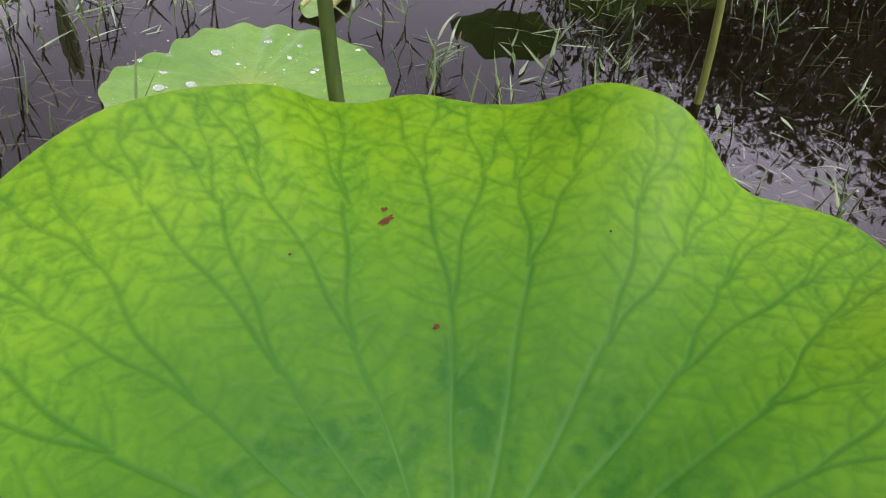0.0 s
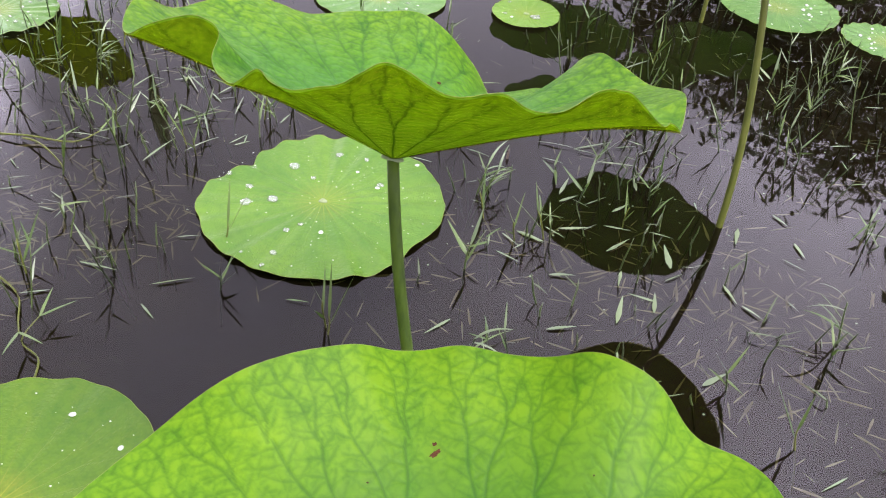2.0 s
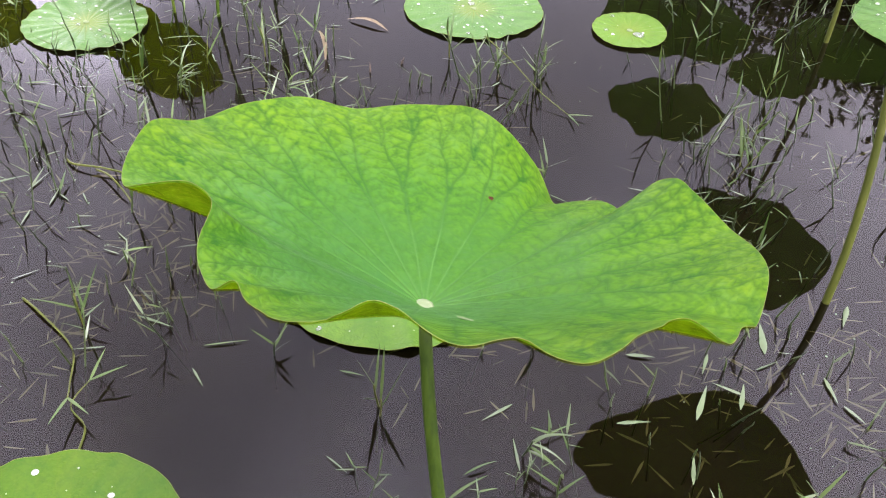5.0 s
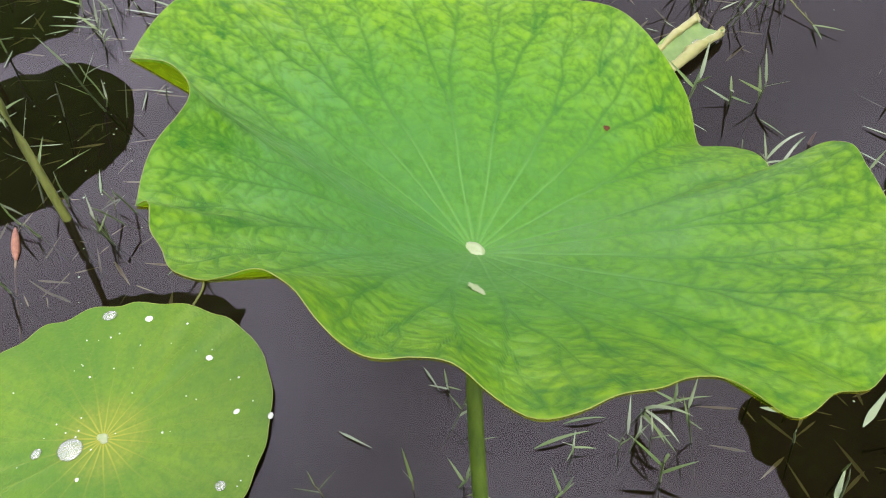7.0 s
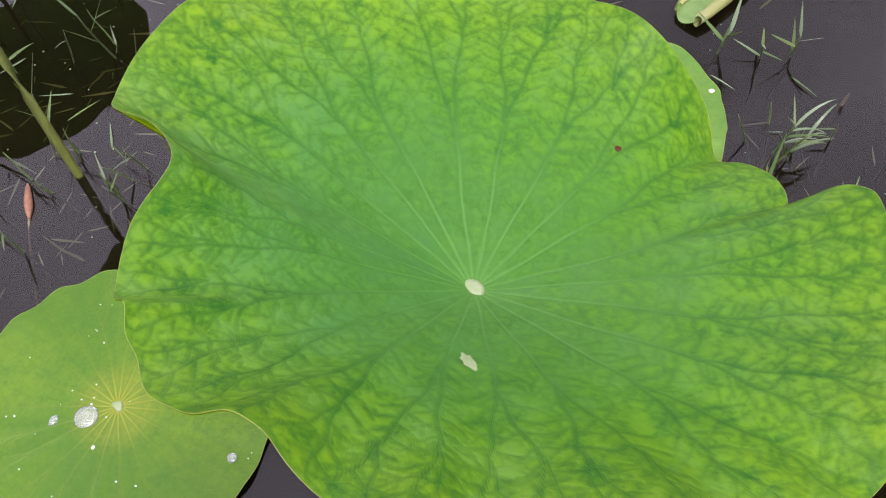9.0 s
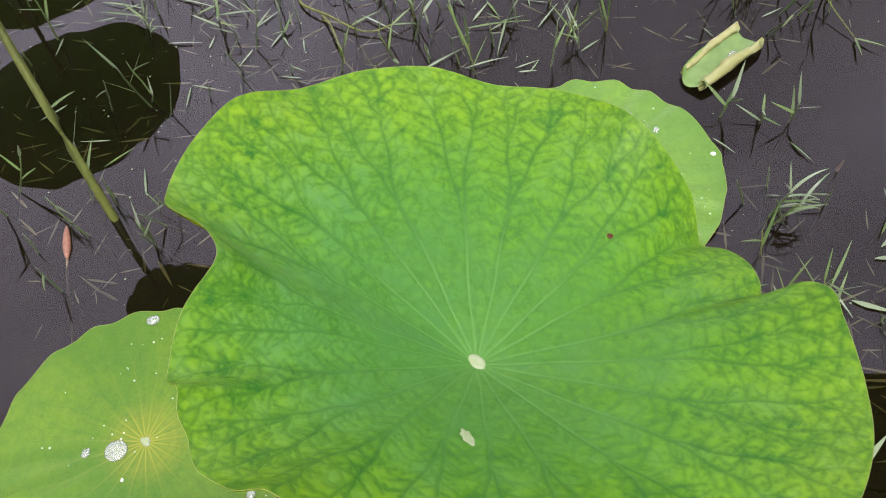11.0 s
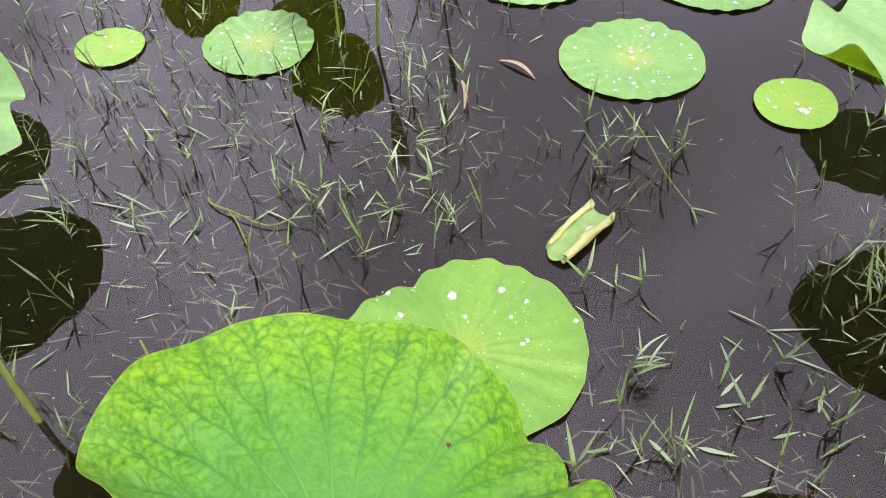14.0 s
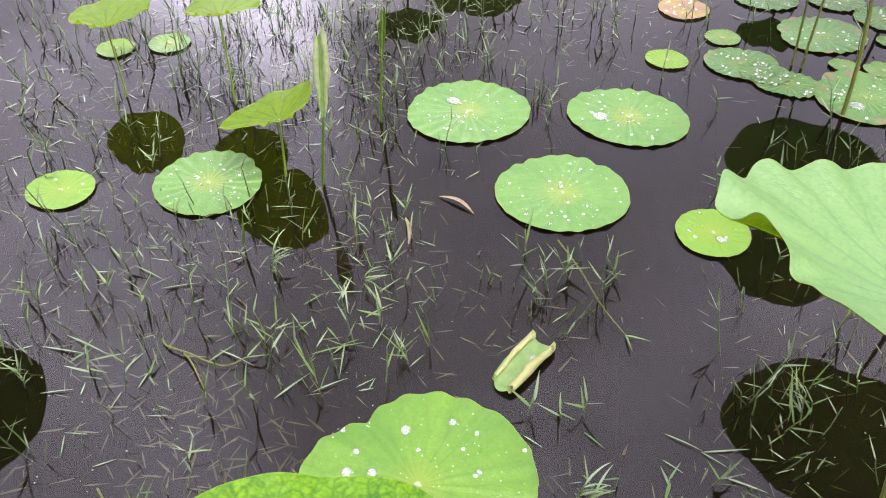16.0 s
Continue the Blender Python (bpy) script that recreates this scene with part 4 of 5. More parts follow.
# ---- marks on the raised leaves ----
def mark(parent, place, r, mat, name, label, seed, aspect=1.0):
    """A small flat blemish on a leaf's upper side."""
    blade = next(c for c in parent.children if c.name.startswith("blade"))
    off = parent.location + blade.location
    q = Vector(place) - off
    v = min(blade.data.vertices, key=lambda p: (p.co.x - q.x) ** 2 + (p.co.y - q.y) ** 2)
    nrm = v.normal if v.normal.z > 0 else -v.normal
    rng = random.Random(seed)
    ax = nrm.orthogonal().normalized()
    ay = nrm.cross(ax)
    c = v.co + blade.location + nrm * 0.0012
    n = 16
    vs = [c]
    for k in range(n):
        a = 2 * math.pi * k / n
        e = r * rng.uniform(0.65, 1.2)
        vs.append(c + ax * e * math.cos(a) * aspect + ay * e * math.sin(a) - nrm * 0.0004)
    return mesh_part(name, vs, [(0, 1 + k, 1 + (k + 1) % n) for k in range(n)], mat, parent, label)


RAISED = [o for o in scene.objects if o.name.startswith("lotus_leaf")]
BIG_LEAF, FRONT_LEAF = RAISED[0], RAISED[1]
mark(FRONT_LEAF, (.071, .419, 0), .0017, M_SPOT, "scab", "rust-brown scab", 1, 2.6)
mark(FRONT_LEAF, (.0695, .4245, 0), .0014, M_SPOT, "scab", "rust-brown scab", 2)
mark(FRONT_LEAF, (.097, .370, 0), .0012, M_SPOT, "scab", "rust-brown scab", 3, 1.6)
mark(FRONT_LEAF, (.034, .392, 0), .0007, M_SPOT, "scab", "rust-brown scab", 4)
mark(FRONT_LEAF, (.167, .412, 0), .0006, M_SPOT, "scab", "rust-brown scab", 5)
mark(BIG_LEAF, (.021, .769, 0), .0022, M_SPOT, "scab", "red-brown scab", 6)
mark(BIG_LEAF, (.043, .579, 0), .0080, M_NAVEL, "scar", "pale torn scar", 7, 0.55)

# ---- droplets ----
DROPS_A = [(-0.171, 1.223, 7), (-0.127, 1.220, 5.5), (-0.232, 1.177, 9.5), (-0.196, 1.152, 4.5), (-0.321, 1.133, 5.5), (-0.282, 1.107, 6.5), (-0.093, 1.156, 5.5), (-0.046, 1.222, 4), (-0.276, 1.068, 9), (-0.240, 1.084, 8.5), (-0.201, 1.016, 5), (-0.185, 1.034, 4.5), (-0.204, 0.962, 5.5), (-0.014, 1.068, 5), (-0.211, 0.932, 4.5), (-0.246, 0.953, 4.5), (-0.153, 1.022, 4), (-0.134, 1.184, 3.2), (-0.096, 1.148, 4)]
DROPS_L = [(-0.466, 0.631, 8), (-0.426, 0.651, 4.2), (-0.334, 0.648, 4), (-0.378, 0.497, 12.5), (-0.403, 0.476, 6), (-0.266, 0.615, 3.5), (-0.233, 0.629, 3.8), (-0.225, 0.547, 5.4), (-0.348, 0.479, 2.2)]
DROPS_FAR = [(-0.607, 2.124, 19), (-0.253, 2.208, 19), (0.113, 1.866, 12), (0.296, 2.516, 20), (-0.239, 1.899, 7.5), (0.046, 2.625, 8)]
def leaf_top(x, y):
    """Height of the floating leaf's upper face under a place."""
    return max([.0032 + .0016 * q + .0012 * q ** 1.6 for q in [((x - f[0]) ** 2 + (y - f[1]) ** 2) / f[2] ** 2 for f in FLOATS] if q < 1] or [.004])


for x, y, r in DROPS_A + DROPS_L + DROPS_FAR:
    rr = random.Random(int(1000 * (x + y)))
    droplet(x, y, leaf_top(x, y), r * .001, 0.42 if r < 9 else 0.28, rr.uniform(0.75, 1.0), rr.uniform(0, 3))
rng = random.Random(77)
for i, (x, y, r, kind, cuts, asp) in enumerate(FLOATS):
    if i in (0, 1) or kind == 2:
        continue
    for _ in range(0 if i > 7 else int(8 + 160 * r) if kind == 0 else 4):
        a, q = rng.uniform(0, 6.283), 0.88 * r * math.sqrt(rng.random())
        droplet(x + q * math.cos(a), y + asp * q * math.sin(a), leaf_top(x + q * math.cos(a), y + asp * q * math.sin(a)), rng.choice((.0022, .0026, .003, .0038, .005)), 0.5, rng.uniform(.8, 1))
tiny = []
for i, (x, y, r, kind, cuts, asp) in enumerate(FLOATS):
    for _ in range(0 if i <= 7 or r < .06 else int(4 + 170 * r)):
        a, q = rng.uniform(0, 6.283), 0.86 * r * math.sqrt(rng.random())
        tiny.append((x + q * math.cos(a), y + asp * q * math.sin(a), leaf_top(x + q * math.cos(a), y + asp * q * math.sin(a)), rng.choice((.0022, .003, .0038, .005))))
    for _ in range(int((150, 60)[i] if i < 2 else 500 * r * (0.15 if kind or r < .06 else 1))):
        a, q = rng.uniform(0, 6.283), 0.92 * r * math.sqrt(rng.random())
        tiny.append((x + q * math.cos(a), y + asp * q * math.sin(a), leaf_top(x + q * math.cos(a), y + asp * q * math.sin(a)), rng.choice((.0006, .0008, .001, .0013))))
fine_drops("fine_droplets", tiny, "fine water droplets scattered on the floating leaves")


# ---- water grass ----
def blade_data(base, way, side, length, width, droop, n=6, fold=0.25, blunt=0.7, foot=0.35):
    """A lance-shaped grass leaf with a folded midrib."""
    vs, fs = [], []
    p, d = Vector(base), Vector(way).normalized()
    sd = Vector(side).normalized()
    for i in range(n + 1):
        t = i / n
        w = width * 0.5 * min(1.0, foot + 3.2 * t) * (1 - t) ** blunt + 0.00012
        up = sd.cross(d).normalized()
        vs += [p - sd * w + up * w * fold, p.copy(), p + sd * w + up * w * fold]
        p = p + d * (length / n)
        d = (d + Vector((0, 0, -droop / n))).normalized()
    for i in range(n):
        b = 3 * i
        fs += [(b, b + 1, b + 4, b + 3), (b + 1, b + 2, b + 5, b + 4)]
    return vs, fs


def grass_design(rng, height, leaves, length, rise=(.1, .9), droop=.2, lean=.3, width=.11, fan=2.4):
    """The stem's course and the leaves of one grass shoot, standing at the origin. rise: how steeply the leaves point up."""
    tilt = rng.uniform(0.05, lean)
    a0 = rng.uniform(0, 6.283)
    top = Vector((height * tilt * math.cos(a0), height * tilt * math.sin(a0), height))
    pts = bezier((-top.x * .8, -top.y * .8, -0.07), (-.1 * top.x, -.1 * top.y, -0.01), top * 0.55 + Vector((rng.uniform(-.006, .006), rng.uniform(-.006, .006), 0)), top, 9)
    bl = []
    for k in range(leaves):
        q = 0.55 + 0.45 * (k + 1) / leaves
        a = a0 + k * fan + rng.uniform(-.7, .7)
        up = rng.uniform(*rise) if k < leaves - 1 else rng.uniform(rise[1], rise[1] * 2)
        way = Vector((math.cos(a), math.sin(a), up))
        ln = length * rng.uniform(0.6, 1.1)
        bl.append(blade_data(pts[min(8, int(q * 8))], way, Vector((-math.sin(a), math.cos(a), rng.uniform(-.5, .5))), ln, ln * rng.uniform(.85, 1.2) * width, rng.uniform(0, 2 * droop)))
    return pts, bl


def grass_plant(rng, label, green, height, leaves, length, **shape):
    """green: the share of fresh leaves; the others are paler."""
    e = thing("grass_plant", (0, 0, 0), label, "grass", "grass shoots in the pond")
    pts, bl = grass_design(rng, height, leaves, length, **shape)
    tube("stem", pts, [.0015 - .0006 * i / 8 for i in range(9)], M_STALK_B if green > .7 else M_STEM, e, 5)
    for v, f in bl:
        mesh_part("leaf", v, f, M_GRASS if rng.random() < green else M_GRASS_PALE, e)
    return e


def clear_of_leaves(x, y, gap=.01):
    return all((x - q[0]) ** 2 + (y - q[1]) ** 2 > (q[2] + gap) ** 2 for q in FLOATS)


rng = random.Random(2024)
LOW, TUFT, TALL = "low grass shoot with pale lance leaves spread over water", "green grass tuft with lance leaves standing in water", "tall thin grass shoot with pale leaves near its tip"
FRESH, WILT = "bright green upright grass blade standing in the water", "wilting grass tuft with pale leaves leaning over the water"
KINDS = [(LOW, .3, .014, 3, .040, dict(rise=(.05, .3), width=.13)), (LOW, .4, .022, 4, .036, dict(rise=(.0, .5), width=.12)), (TUFT, .6, .030, 4, .050, dict(rise=(.4, 1.4))), (TUFT, .6, .042, 3, .046, dict(rise=(.3, 1.2))),
         (TALL, .4, .070, 3, .050, dict(rise=(.3, 1.6), lean=.4)), (TALL, .5, .095, 4, .048, dict(rise=(.2, 1.2), lean=.35)), (FRESH, 1., .030, 2, .085, dict(rise=(2.2, 3.5), droop=.1, width=.07)), (FRESH, 1., .045, 3, .062, dict(rise=(1.2, 2.5), width=.085)),
         (WILT, .35, .050, 5, .052, dict(rise=(.1, 1.0), droop=1.2, lean=.5, width=.08, fan=.2)), (WILT, .5, .038, 6, .054, dict(rise=(.1, .8), droop=.8, lean=.4, width=.075, fan=.15))]
KINDS = [grass_plant(rng, a, b, h, k, q, **shape) for a, b, h, k, q, shape in KINDS]
for k, e in enumerate(KINDS):
    e.location = (-1.28 + .09 * k, 1.44 + .07 * (k % 3), 0)
# shoots that stand out, each at its own place: x, y, and what it is (low, tuft, tall, fresh, wilting, tip)
SHOOTS_WEST = [(-.95, 1.02, 1), (-.96, 1.11, 2), (-.94, 1.07, 2), (-.88, .99, 1), (-.95, 1.25, 2), (-.81, 1.23, 1), (-.71, 1.24, 2), (-.66, 1.28, 2), (-.82, 1.08, 0), (-.68, 1.09, 0), (-.91, 1.29, 1), (-.90, 1.31, 1), (-1.18, 1.29, 1),
               (-1.34, 1.50, 2), (-1.37, 1.51, 3), (-1.24, 1.67, 1), (-.74, 2.01, 2), (-.76, 2.03, 2), (-.66, 1.93, 1), (-.66, 1.86, 1), (-1.11, 1.89, 2), (-1.11, 1.33, 2), (-.93, 1.46, 1), (-.84, 1.53, 1), (-.77, 1.50, 1), (-.45, 1.51, 1)]
SHOOTS_MID = [(-.66, 1.41, 4), (-.65, 1.40, 4), (-.54, 1.23, 3), (-.51, 1.29, 0), (-.44, 1.22, 2), (-.39, 1.37, 1), (-.32, 1.31, 3), (-.28, 1.36, 3), (-.42, 1.29, 0), (-.49, 1.41, 0), (-.45, 1.61, 1), (-.50, 1.59, 1), (-.57, 1.65, 1), (-.57, 1.21, 2),
              (-.51, 1.19, 2), (-.41, 1.20, 3), (-.39, 1.18, 3), (-.31, 1.25, 2), (-.57, 1.26, 1), (-.19, 1.60, 2), (-.15, 1.58, 2), (-.14, 1.61, 4), (-.12, 1.63, 2), (-.16, 1.56, 1), (-.05, 1.63, 1), (-.04, 1.67, 1), (-.23, 1.67, 3)]
SHOOTS_EAST = [(.06, 1.16, 4), (.05, 1.17, 4), (.16, 1.08, 3), (.17, 1.08, 1), (.23, 1.29, 1), (.21, 1.19, 1), (.33, 1.25, 3), (.32, 1.22, 1), (.30, 1.26, 0), (.31, 1.44, 3), (-.02, 1.31, 0), (.17, 1.26, 0), (.08, 1.05, 0), (.01, 1.33, 1), (-.07, 1.29, 1),
               (.31, 1.46, 3), (.33, 1.46, 4), (.34, 1.49, 1), (.35, 1.66, 1), (.40, 1.57, 1), (.32, 1.53, 3), (.31, 1.51, 1), (.33, 1.55, 3), (.63, 1.66, 4), (.65, 1.64, 2), (.67, 1.65, 1), (.62, 1.70, 2), (.71, 1.73, 4), (.57, 1.56, 1)]
SHOOTS_NEAR = [(.07, .82, 4), (-.10, .83, 3), (-.10, .84, 3), (-.25, .88, 1), (-.28, .98, 3), (.46, .75, 3), (.53, .91, 1), (.55, .94, 4), (.39, .83, 1), (.29, .80, 0), (-.50, .86, 3), (-.46, .80, 2), (-.38, .86, 2), (.13, .82, 2), (.12, .77, 1)]
# small tufts in the open water near the bank
SHOOTS_SMALL = [(-.069, .639, 3), (-.033, .668, 1), (-.138, .591, 3), (.047, .707, 1), (.082, .781, 4), (-.100, .749, 0), (-.014, .668, 1), (-.074, .713, 2), (-.041, .714, 1), (.073, .780, 1), (.038, .751, 0), (.099, .795, 2), (.098, .848, 1), (-.589, .751, 3), (-.854, .976, 4)]
SORTS = ((0, 1), (2, 3), (4, 5), (6, 7), (8, 9))
for x, y, k in SHOOTS_WEST + SHOOTS_MID + SHOOTS_EAST + SHOOTS_NEAR:
    copy_thing(KINDS[rng.choice(SORTS[k])], pose(x, y, 0, rng.uniform(-8, 8), rng.uniform(-8, 8), rng.uniform(0, 360)) @ Matrix.Scale(rng.uniform(.8, 1.15), 4))
for x, y, k in SHOOTS_SMALL:
    copy_thing(KINDS[rng.choice(SORTS[k])], pose(x, y, 0, rng.uniform(-6, 6), rng.uniform(-6, 6), rng.uniform(0, 360)) @ Matrix.Scale(rng.uniform(.45, .65), 4))


def thick_growth(x, y):
    """How thick the grass grows at a place of the pond."""
    d = 0.25 + 0.75 * noise.noise(Vector((x * 2.3, y * 2.3, 4.0)))
    for cx, cy, r, w in ((-.78, 1.25, .35, .9), (-.47, 1.45, .25, .7), (-.10, 1.62, .12, .8), (.62, 1.50, .3, .6), (.30, 1.50, .12, .8), (-1.4, 1.7, .5, .8), (-.95, 2.3, .5, 1.0), (.25, 1.10, .2, .6), (.7, 1.8, .3, .5), (-.5, 1.0, .25, .4)):
        d += w * math.exp(-((x - cx) ** 2 + (y - cy) ** 2) / (r * r))
    for cx, cy, r, w in ((-.22, 1.78, .14, 1.2), (.05, 1.40, .13, .9), (-.30, .80, .15, 1.0), (-.1, 2.05, .3, .5), (-.35, 1.66, .12, .8), (-.02, .70, .15, .8), (.10, 1.60, .15, .7)):
        d -= w * math.exp(-((x - cx) ** 2 + (y - cy) ** 2) / (r * r))
    return d


placed = 0
while placed < 130:
    x, y = rng.uniform(-1.6, 1.0), rng.uniform(.62, 2.4)
    if y < 1.0 and x > .35 or not clear_of_leaves(x, y) or rng.random() > thick_growth(x, y) * .8:
        continue
    m = pose(x, y, 0, rng.uniform(-14, 14), rng.uniform(-14, 14), rng.uniform(0, 360)) @ Matrix.Scale(rng.uniform(.85, 1.3), 4)
    copy_thing(KINDS[rng.choice((1, 2, 2, 3, 4, 4, 5, 5, 7))], m)
    placed += 1


def grass_stuff(name, label, spots, make, mat):
    vs, fs = [], []
    for q in spots:
        for v, f in make(*q):
            b = len(vs)
            vs += v
            fs += [tuple(b + i for i in p) for p in f]
    return tagged(mesh_part(name, vs, fs, mat), label, "grass", "", "stuff")


def scatter(n, x0, x1, y0, y1, gap, share, seed):
    r = random.Random(seed)
    out = []
    while len(out) < n:
        x, y = r.uniform(x0, x1), r.uniform(y0, y1)
        if clear_of_leaves(x, y, gap) and r.random() < thick_growth(x, y) * share + .1:
            out.append((x, y))
    return out


def far_shoot(x, y):
    pts, bl = grass_design(rng, rng.uniform(.03, .12), rng.choice((2, 3, 4)), rng.uniform(.04, .06), rise=(.1, 1.2), lean=.4)
    a = rng.uniform(0, 6.283)
    c, s = math.cos(a), math.sin(a)
    mv = lambda p: Vector((x + c * p.x - s * p.y, y + s * p.x + c * p.y, p.z))
    v, f = tube_data(pts, [.0017 - .0008 * i / 8 for i in range(9)], 4)
    return [([mv(p) for p in v], f)] + [([mv(p) for p in v2], f2) for v2, f2 in bl]


def flat_leaf(x, y, z=.0022, lo=.018, hi=.045):
    a = rng.uniform(0, 6.283)
    ln = rng.uniform(lo, hi)
    return [blade_data((x, y, z), (math.cos(a), math.sin(a), rng.uniform(-.02, .06)), (-math.sin(a), math.cos(a), rng.uniform(-.25, .25)), ln, ln * rng.uniform(.07, .13), rng.uniform(-.04, .06), 6, .1, .75, .1)]


# single leaves lying on the water: x, y of the foot, heading in degrees, length
LYING_WEST = [(-.97, .97, 22, .100), (-.82, .98, 34, .054), (-.73, 1.08, 86, .054), (-.90, 1.06, 14, .091), (-.88, 1.10, -3, .110), (-.80, 1.07, 41, .069), (-1.00, 1.24, -26, .090), (-1.13, 1.33, 35, .046), (-.89, 1.25, 35, .028), (-.85, 1.25, -30, .032),
              (-.92, 1.35, 23, .047), (-.90, 1.30, -7, .085), (-.81, 1.27, 38, .075), (-.89, 1.46, 37, .038), (-.68, 1.06, 102, .046), (-1.06, 1.03, 34, .080), (-1.12, 1.08, 47, .066), (-.96, 1.25, 24, .043), (-.65, 1.10, -45, .029), (-.61, 1.16, 72, .056), (-.61, 1.19, -4, .079)]
LYING_MID = [(-.77, 1.57, 20, .088), (-.71, 1.48, 87, .035), (-.77, 1.41, 18, .044), (-.54, 1.51, -22, .051), (-.54, 1.35, 66, .046), (-.51, 1.33, -44, .036), (-.51, 1.40, 29, .061), (-.52, 1.45, -17, .042), (-.50, 1.43, -54, .082), (-.46, 1.27, 96, .047), (-.46, 1.25, 42, .100), (-.42, 1.30, -65, .083),
             (-.47, 1.32, -29, .045), (-.43, 1.37, -48, .039), (-.42, 1.37, 62, .061), (-.42, 1.43, 2, .038), (-.43, 1.44, 71, .057), (-.37, 1.31, 94, .062), (-.35, 1.22, 59, .037), (-.32, 1.31, 102, .047), (-.29, 1.30, 75, .038), (-.46, 1.14, 72, .078), (-.41, 1.18, 53, .066), (-.56, 1.27, 85, .033)]
LYING_EAST = [(-.55, 1.54, 31, .028), (-.51, 1.58, 62, .037), (-.60, 1.56, -6, .040), (-.36, 1.44, 37, .029), (-.49, 1.72, 7, .029), (.14, 1.35, -7, .061), (.20, 1.34, -15, .044), (.15, 1.30, -17, .038), (.24, 1.31, 0, .066), (.23, 1.51, 5, .038), (.27, 1.50, -34, .035), (.29, 1.40, 58, .039),
              (.22, 1.18, 40, .042), (.12, 1.09, -28, .044), (.16, 1.11, -36, .037), (.10, 1.08, -45, .034), (.20, 1.19, -35, .032), (.27, 1.36, 18, .041), (-.06, 1.25, -14, .037), (.20, 1.34, 30, .078), (.31, 1.35, 42, .032)]
LYING_NEAR = [(-.443, .893, -7, .055), (-.339, .869, 25, .057), (-.335, .832, -42, .034), (-.163, .877, 0, .031), (.247, 1.132, -6, .042), (.313, 1.131, -16, .038), (.329, 1.020, 39, .033), (.309, .801, 21, .029), (.181, .774, 31, .019),
              (-.136, .757, -27, .033), (.094, 1.037, -30, .039), (-.342, .970, 18, .033), (-.166, .652, 4, .039), (-.984, .990, 19, .083), (-.707, .760, 79, .050), (.074, .796, 111, .044), (.331, 1.241, 73, .056), (.024, 1.298, -23, .043)]
# fresh green leaves that rise off the water
RISING = [(.076, .828, 44, .071), (.289, .794, 94, .046), (.016, .774, 40, .043), (.005, .736, 50, .058), (.154, 1.111, 94, .080), (.320, 1.170, 57, .075)]
# broader oval leaves, drifted together
OVALS = [(.53, 1.152, -76, .036), (.301, 1.237, 95, .043), (.18, 1.11, 14, .051), (.26, 1.17, 44, .039), (.25, 1.07, 47, .050), (.17, 1.00, 8, .037), (.17, .89, 18, .041), (.18, 1.18, 37, .037), (.27, 1.03, -99, .037), (.31, .95, 85, .042), (.34, 1.05, 96, .055), (.41, 1.03, -71, .041), (.45, 1.17, -103, .044), (.26, .92, 80, .057),
         (.26, .83, 92, .042), (.12, 1.09, -24, .045), (.51, 1.22, -54, .032), (.43, .99, -44, .032), (.18, 1.20, 74, .052), (.36, .83, 39, .042)]


def lying_leaf(x, y, heading, length, broad, fresh=False):
    a, lift = radians(heading), rng.uniform(.02, .16) + (.3 if fresh else 0)
    wide = length * rng.uniform(.16, .23) if broad else min(.0044, length * rng.uniform(.08, .11))
    v, f = blade_data((0, 0, .0012), (math.cos(a), math.sin(a), lift), (-math.sin(a), math.cos(a), rng.uniform(-.3, .3)), length, wide, lift * 2.0, 9, .2, .75, .08)
    ob = mesh_part("grass_leaf", v, f, M_GRASS if fresh else M_GRASS_PALE if broad or rng.random() < .75 else M_GRASS)
    ob.location = (x, y, .0012)
    return tagged(ob, "fresh green grass leaf rising from the water" if fresh else "pale oval leaf floating flat on dark water" if broad else "narrow pale green grass leaf lying on the water", "grass leaf", "fallen leaves on the water")


for q in RISING:
    lying_leaf(*q, False, True)
for q in LYING_WEST + LYING_MID + LYING_EAST + LYING_NEAR:
    lying_leaf(*q, False)
for q in OVALS:
    lying_leaf(*q, True)


def runner(points, r, label):
    """A long bright stem that creeps along the surface, with a leaf at its end."""
    e = thing("grass_runner", (points[0][0], points[0][1], 0), label, "grass", "creeping grass stems")
    o = Vector((points[0][0], points[0][1], 0))
    pts = [Vector(p) - o for p in points]
    fine = []
    for i in range(len(pts) - 1):
        a, b = pts[i], pts[i + 1]
        ta, tb = (pts[i + 1] - pts[max(i - 1, 0)]) / 6, (pts[min(i + 2, len(pts) - 1)] - pts[i]) / 6
        fine += bezier(a, a + ta, b - tb, b, 6)[: 6 if i == len(pts) - 2 else 5]
    n = len(fine)
    tube("stem", fine, [r * (1.1 - .6 * i / n) for i in range(n)], M_STALK_B, e, 6)
    d = (fine[-1] - fine[-2]).normalized()
    for k in (-.5, .6):
        w = Vector((d.x - k * d.y, d.y + k * d.x, .25))
        v, f = blade_data(fine[-1], w, Vector((-w.y, w.x, 0)), .045, .0045, .2)
        mesh_part("leaf", v, f, M_GRASS, e)
    return e


CREEP = "bright green grass stem creeping over the water"
runner([(-.75, 1.21, -.01), (-.71, 1.16, .004), (-.65, 1.155, .010), (-.58, 1.16, .006), (-.55, 1.19, .012)], .0020, CREEP)
runner([(-.66, 1.155, .004), (-.63, 1.14, .012), (-.60, 1.12, .014), (-.57, 1.10, .004), (-.55, 1.08, -.01)], .0016, CREEP)
runner([(-.60, .88, .002), (-.56, .86, .006), (-.49, .82, .004), (-.46, .77, .006), (-.44, .74, .020)], .0016, CREEP)
runner([(-.40, .69, .001), (-.41, .72, .003), (-.44, .74, .006), (-.43, .77, .020)], .0013, "dark wiry grass stem creeping over the water")
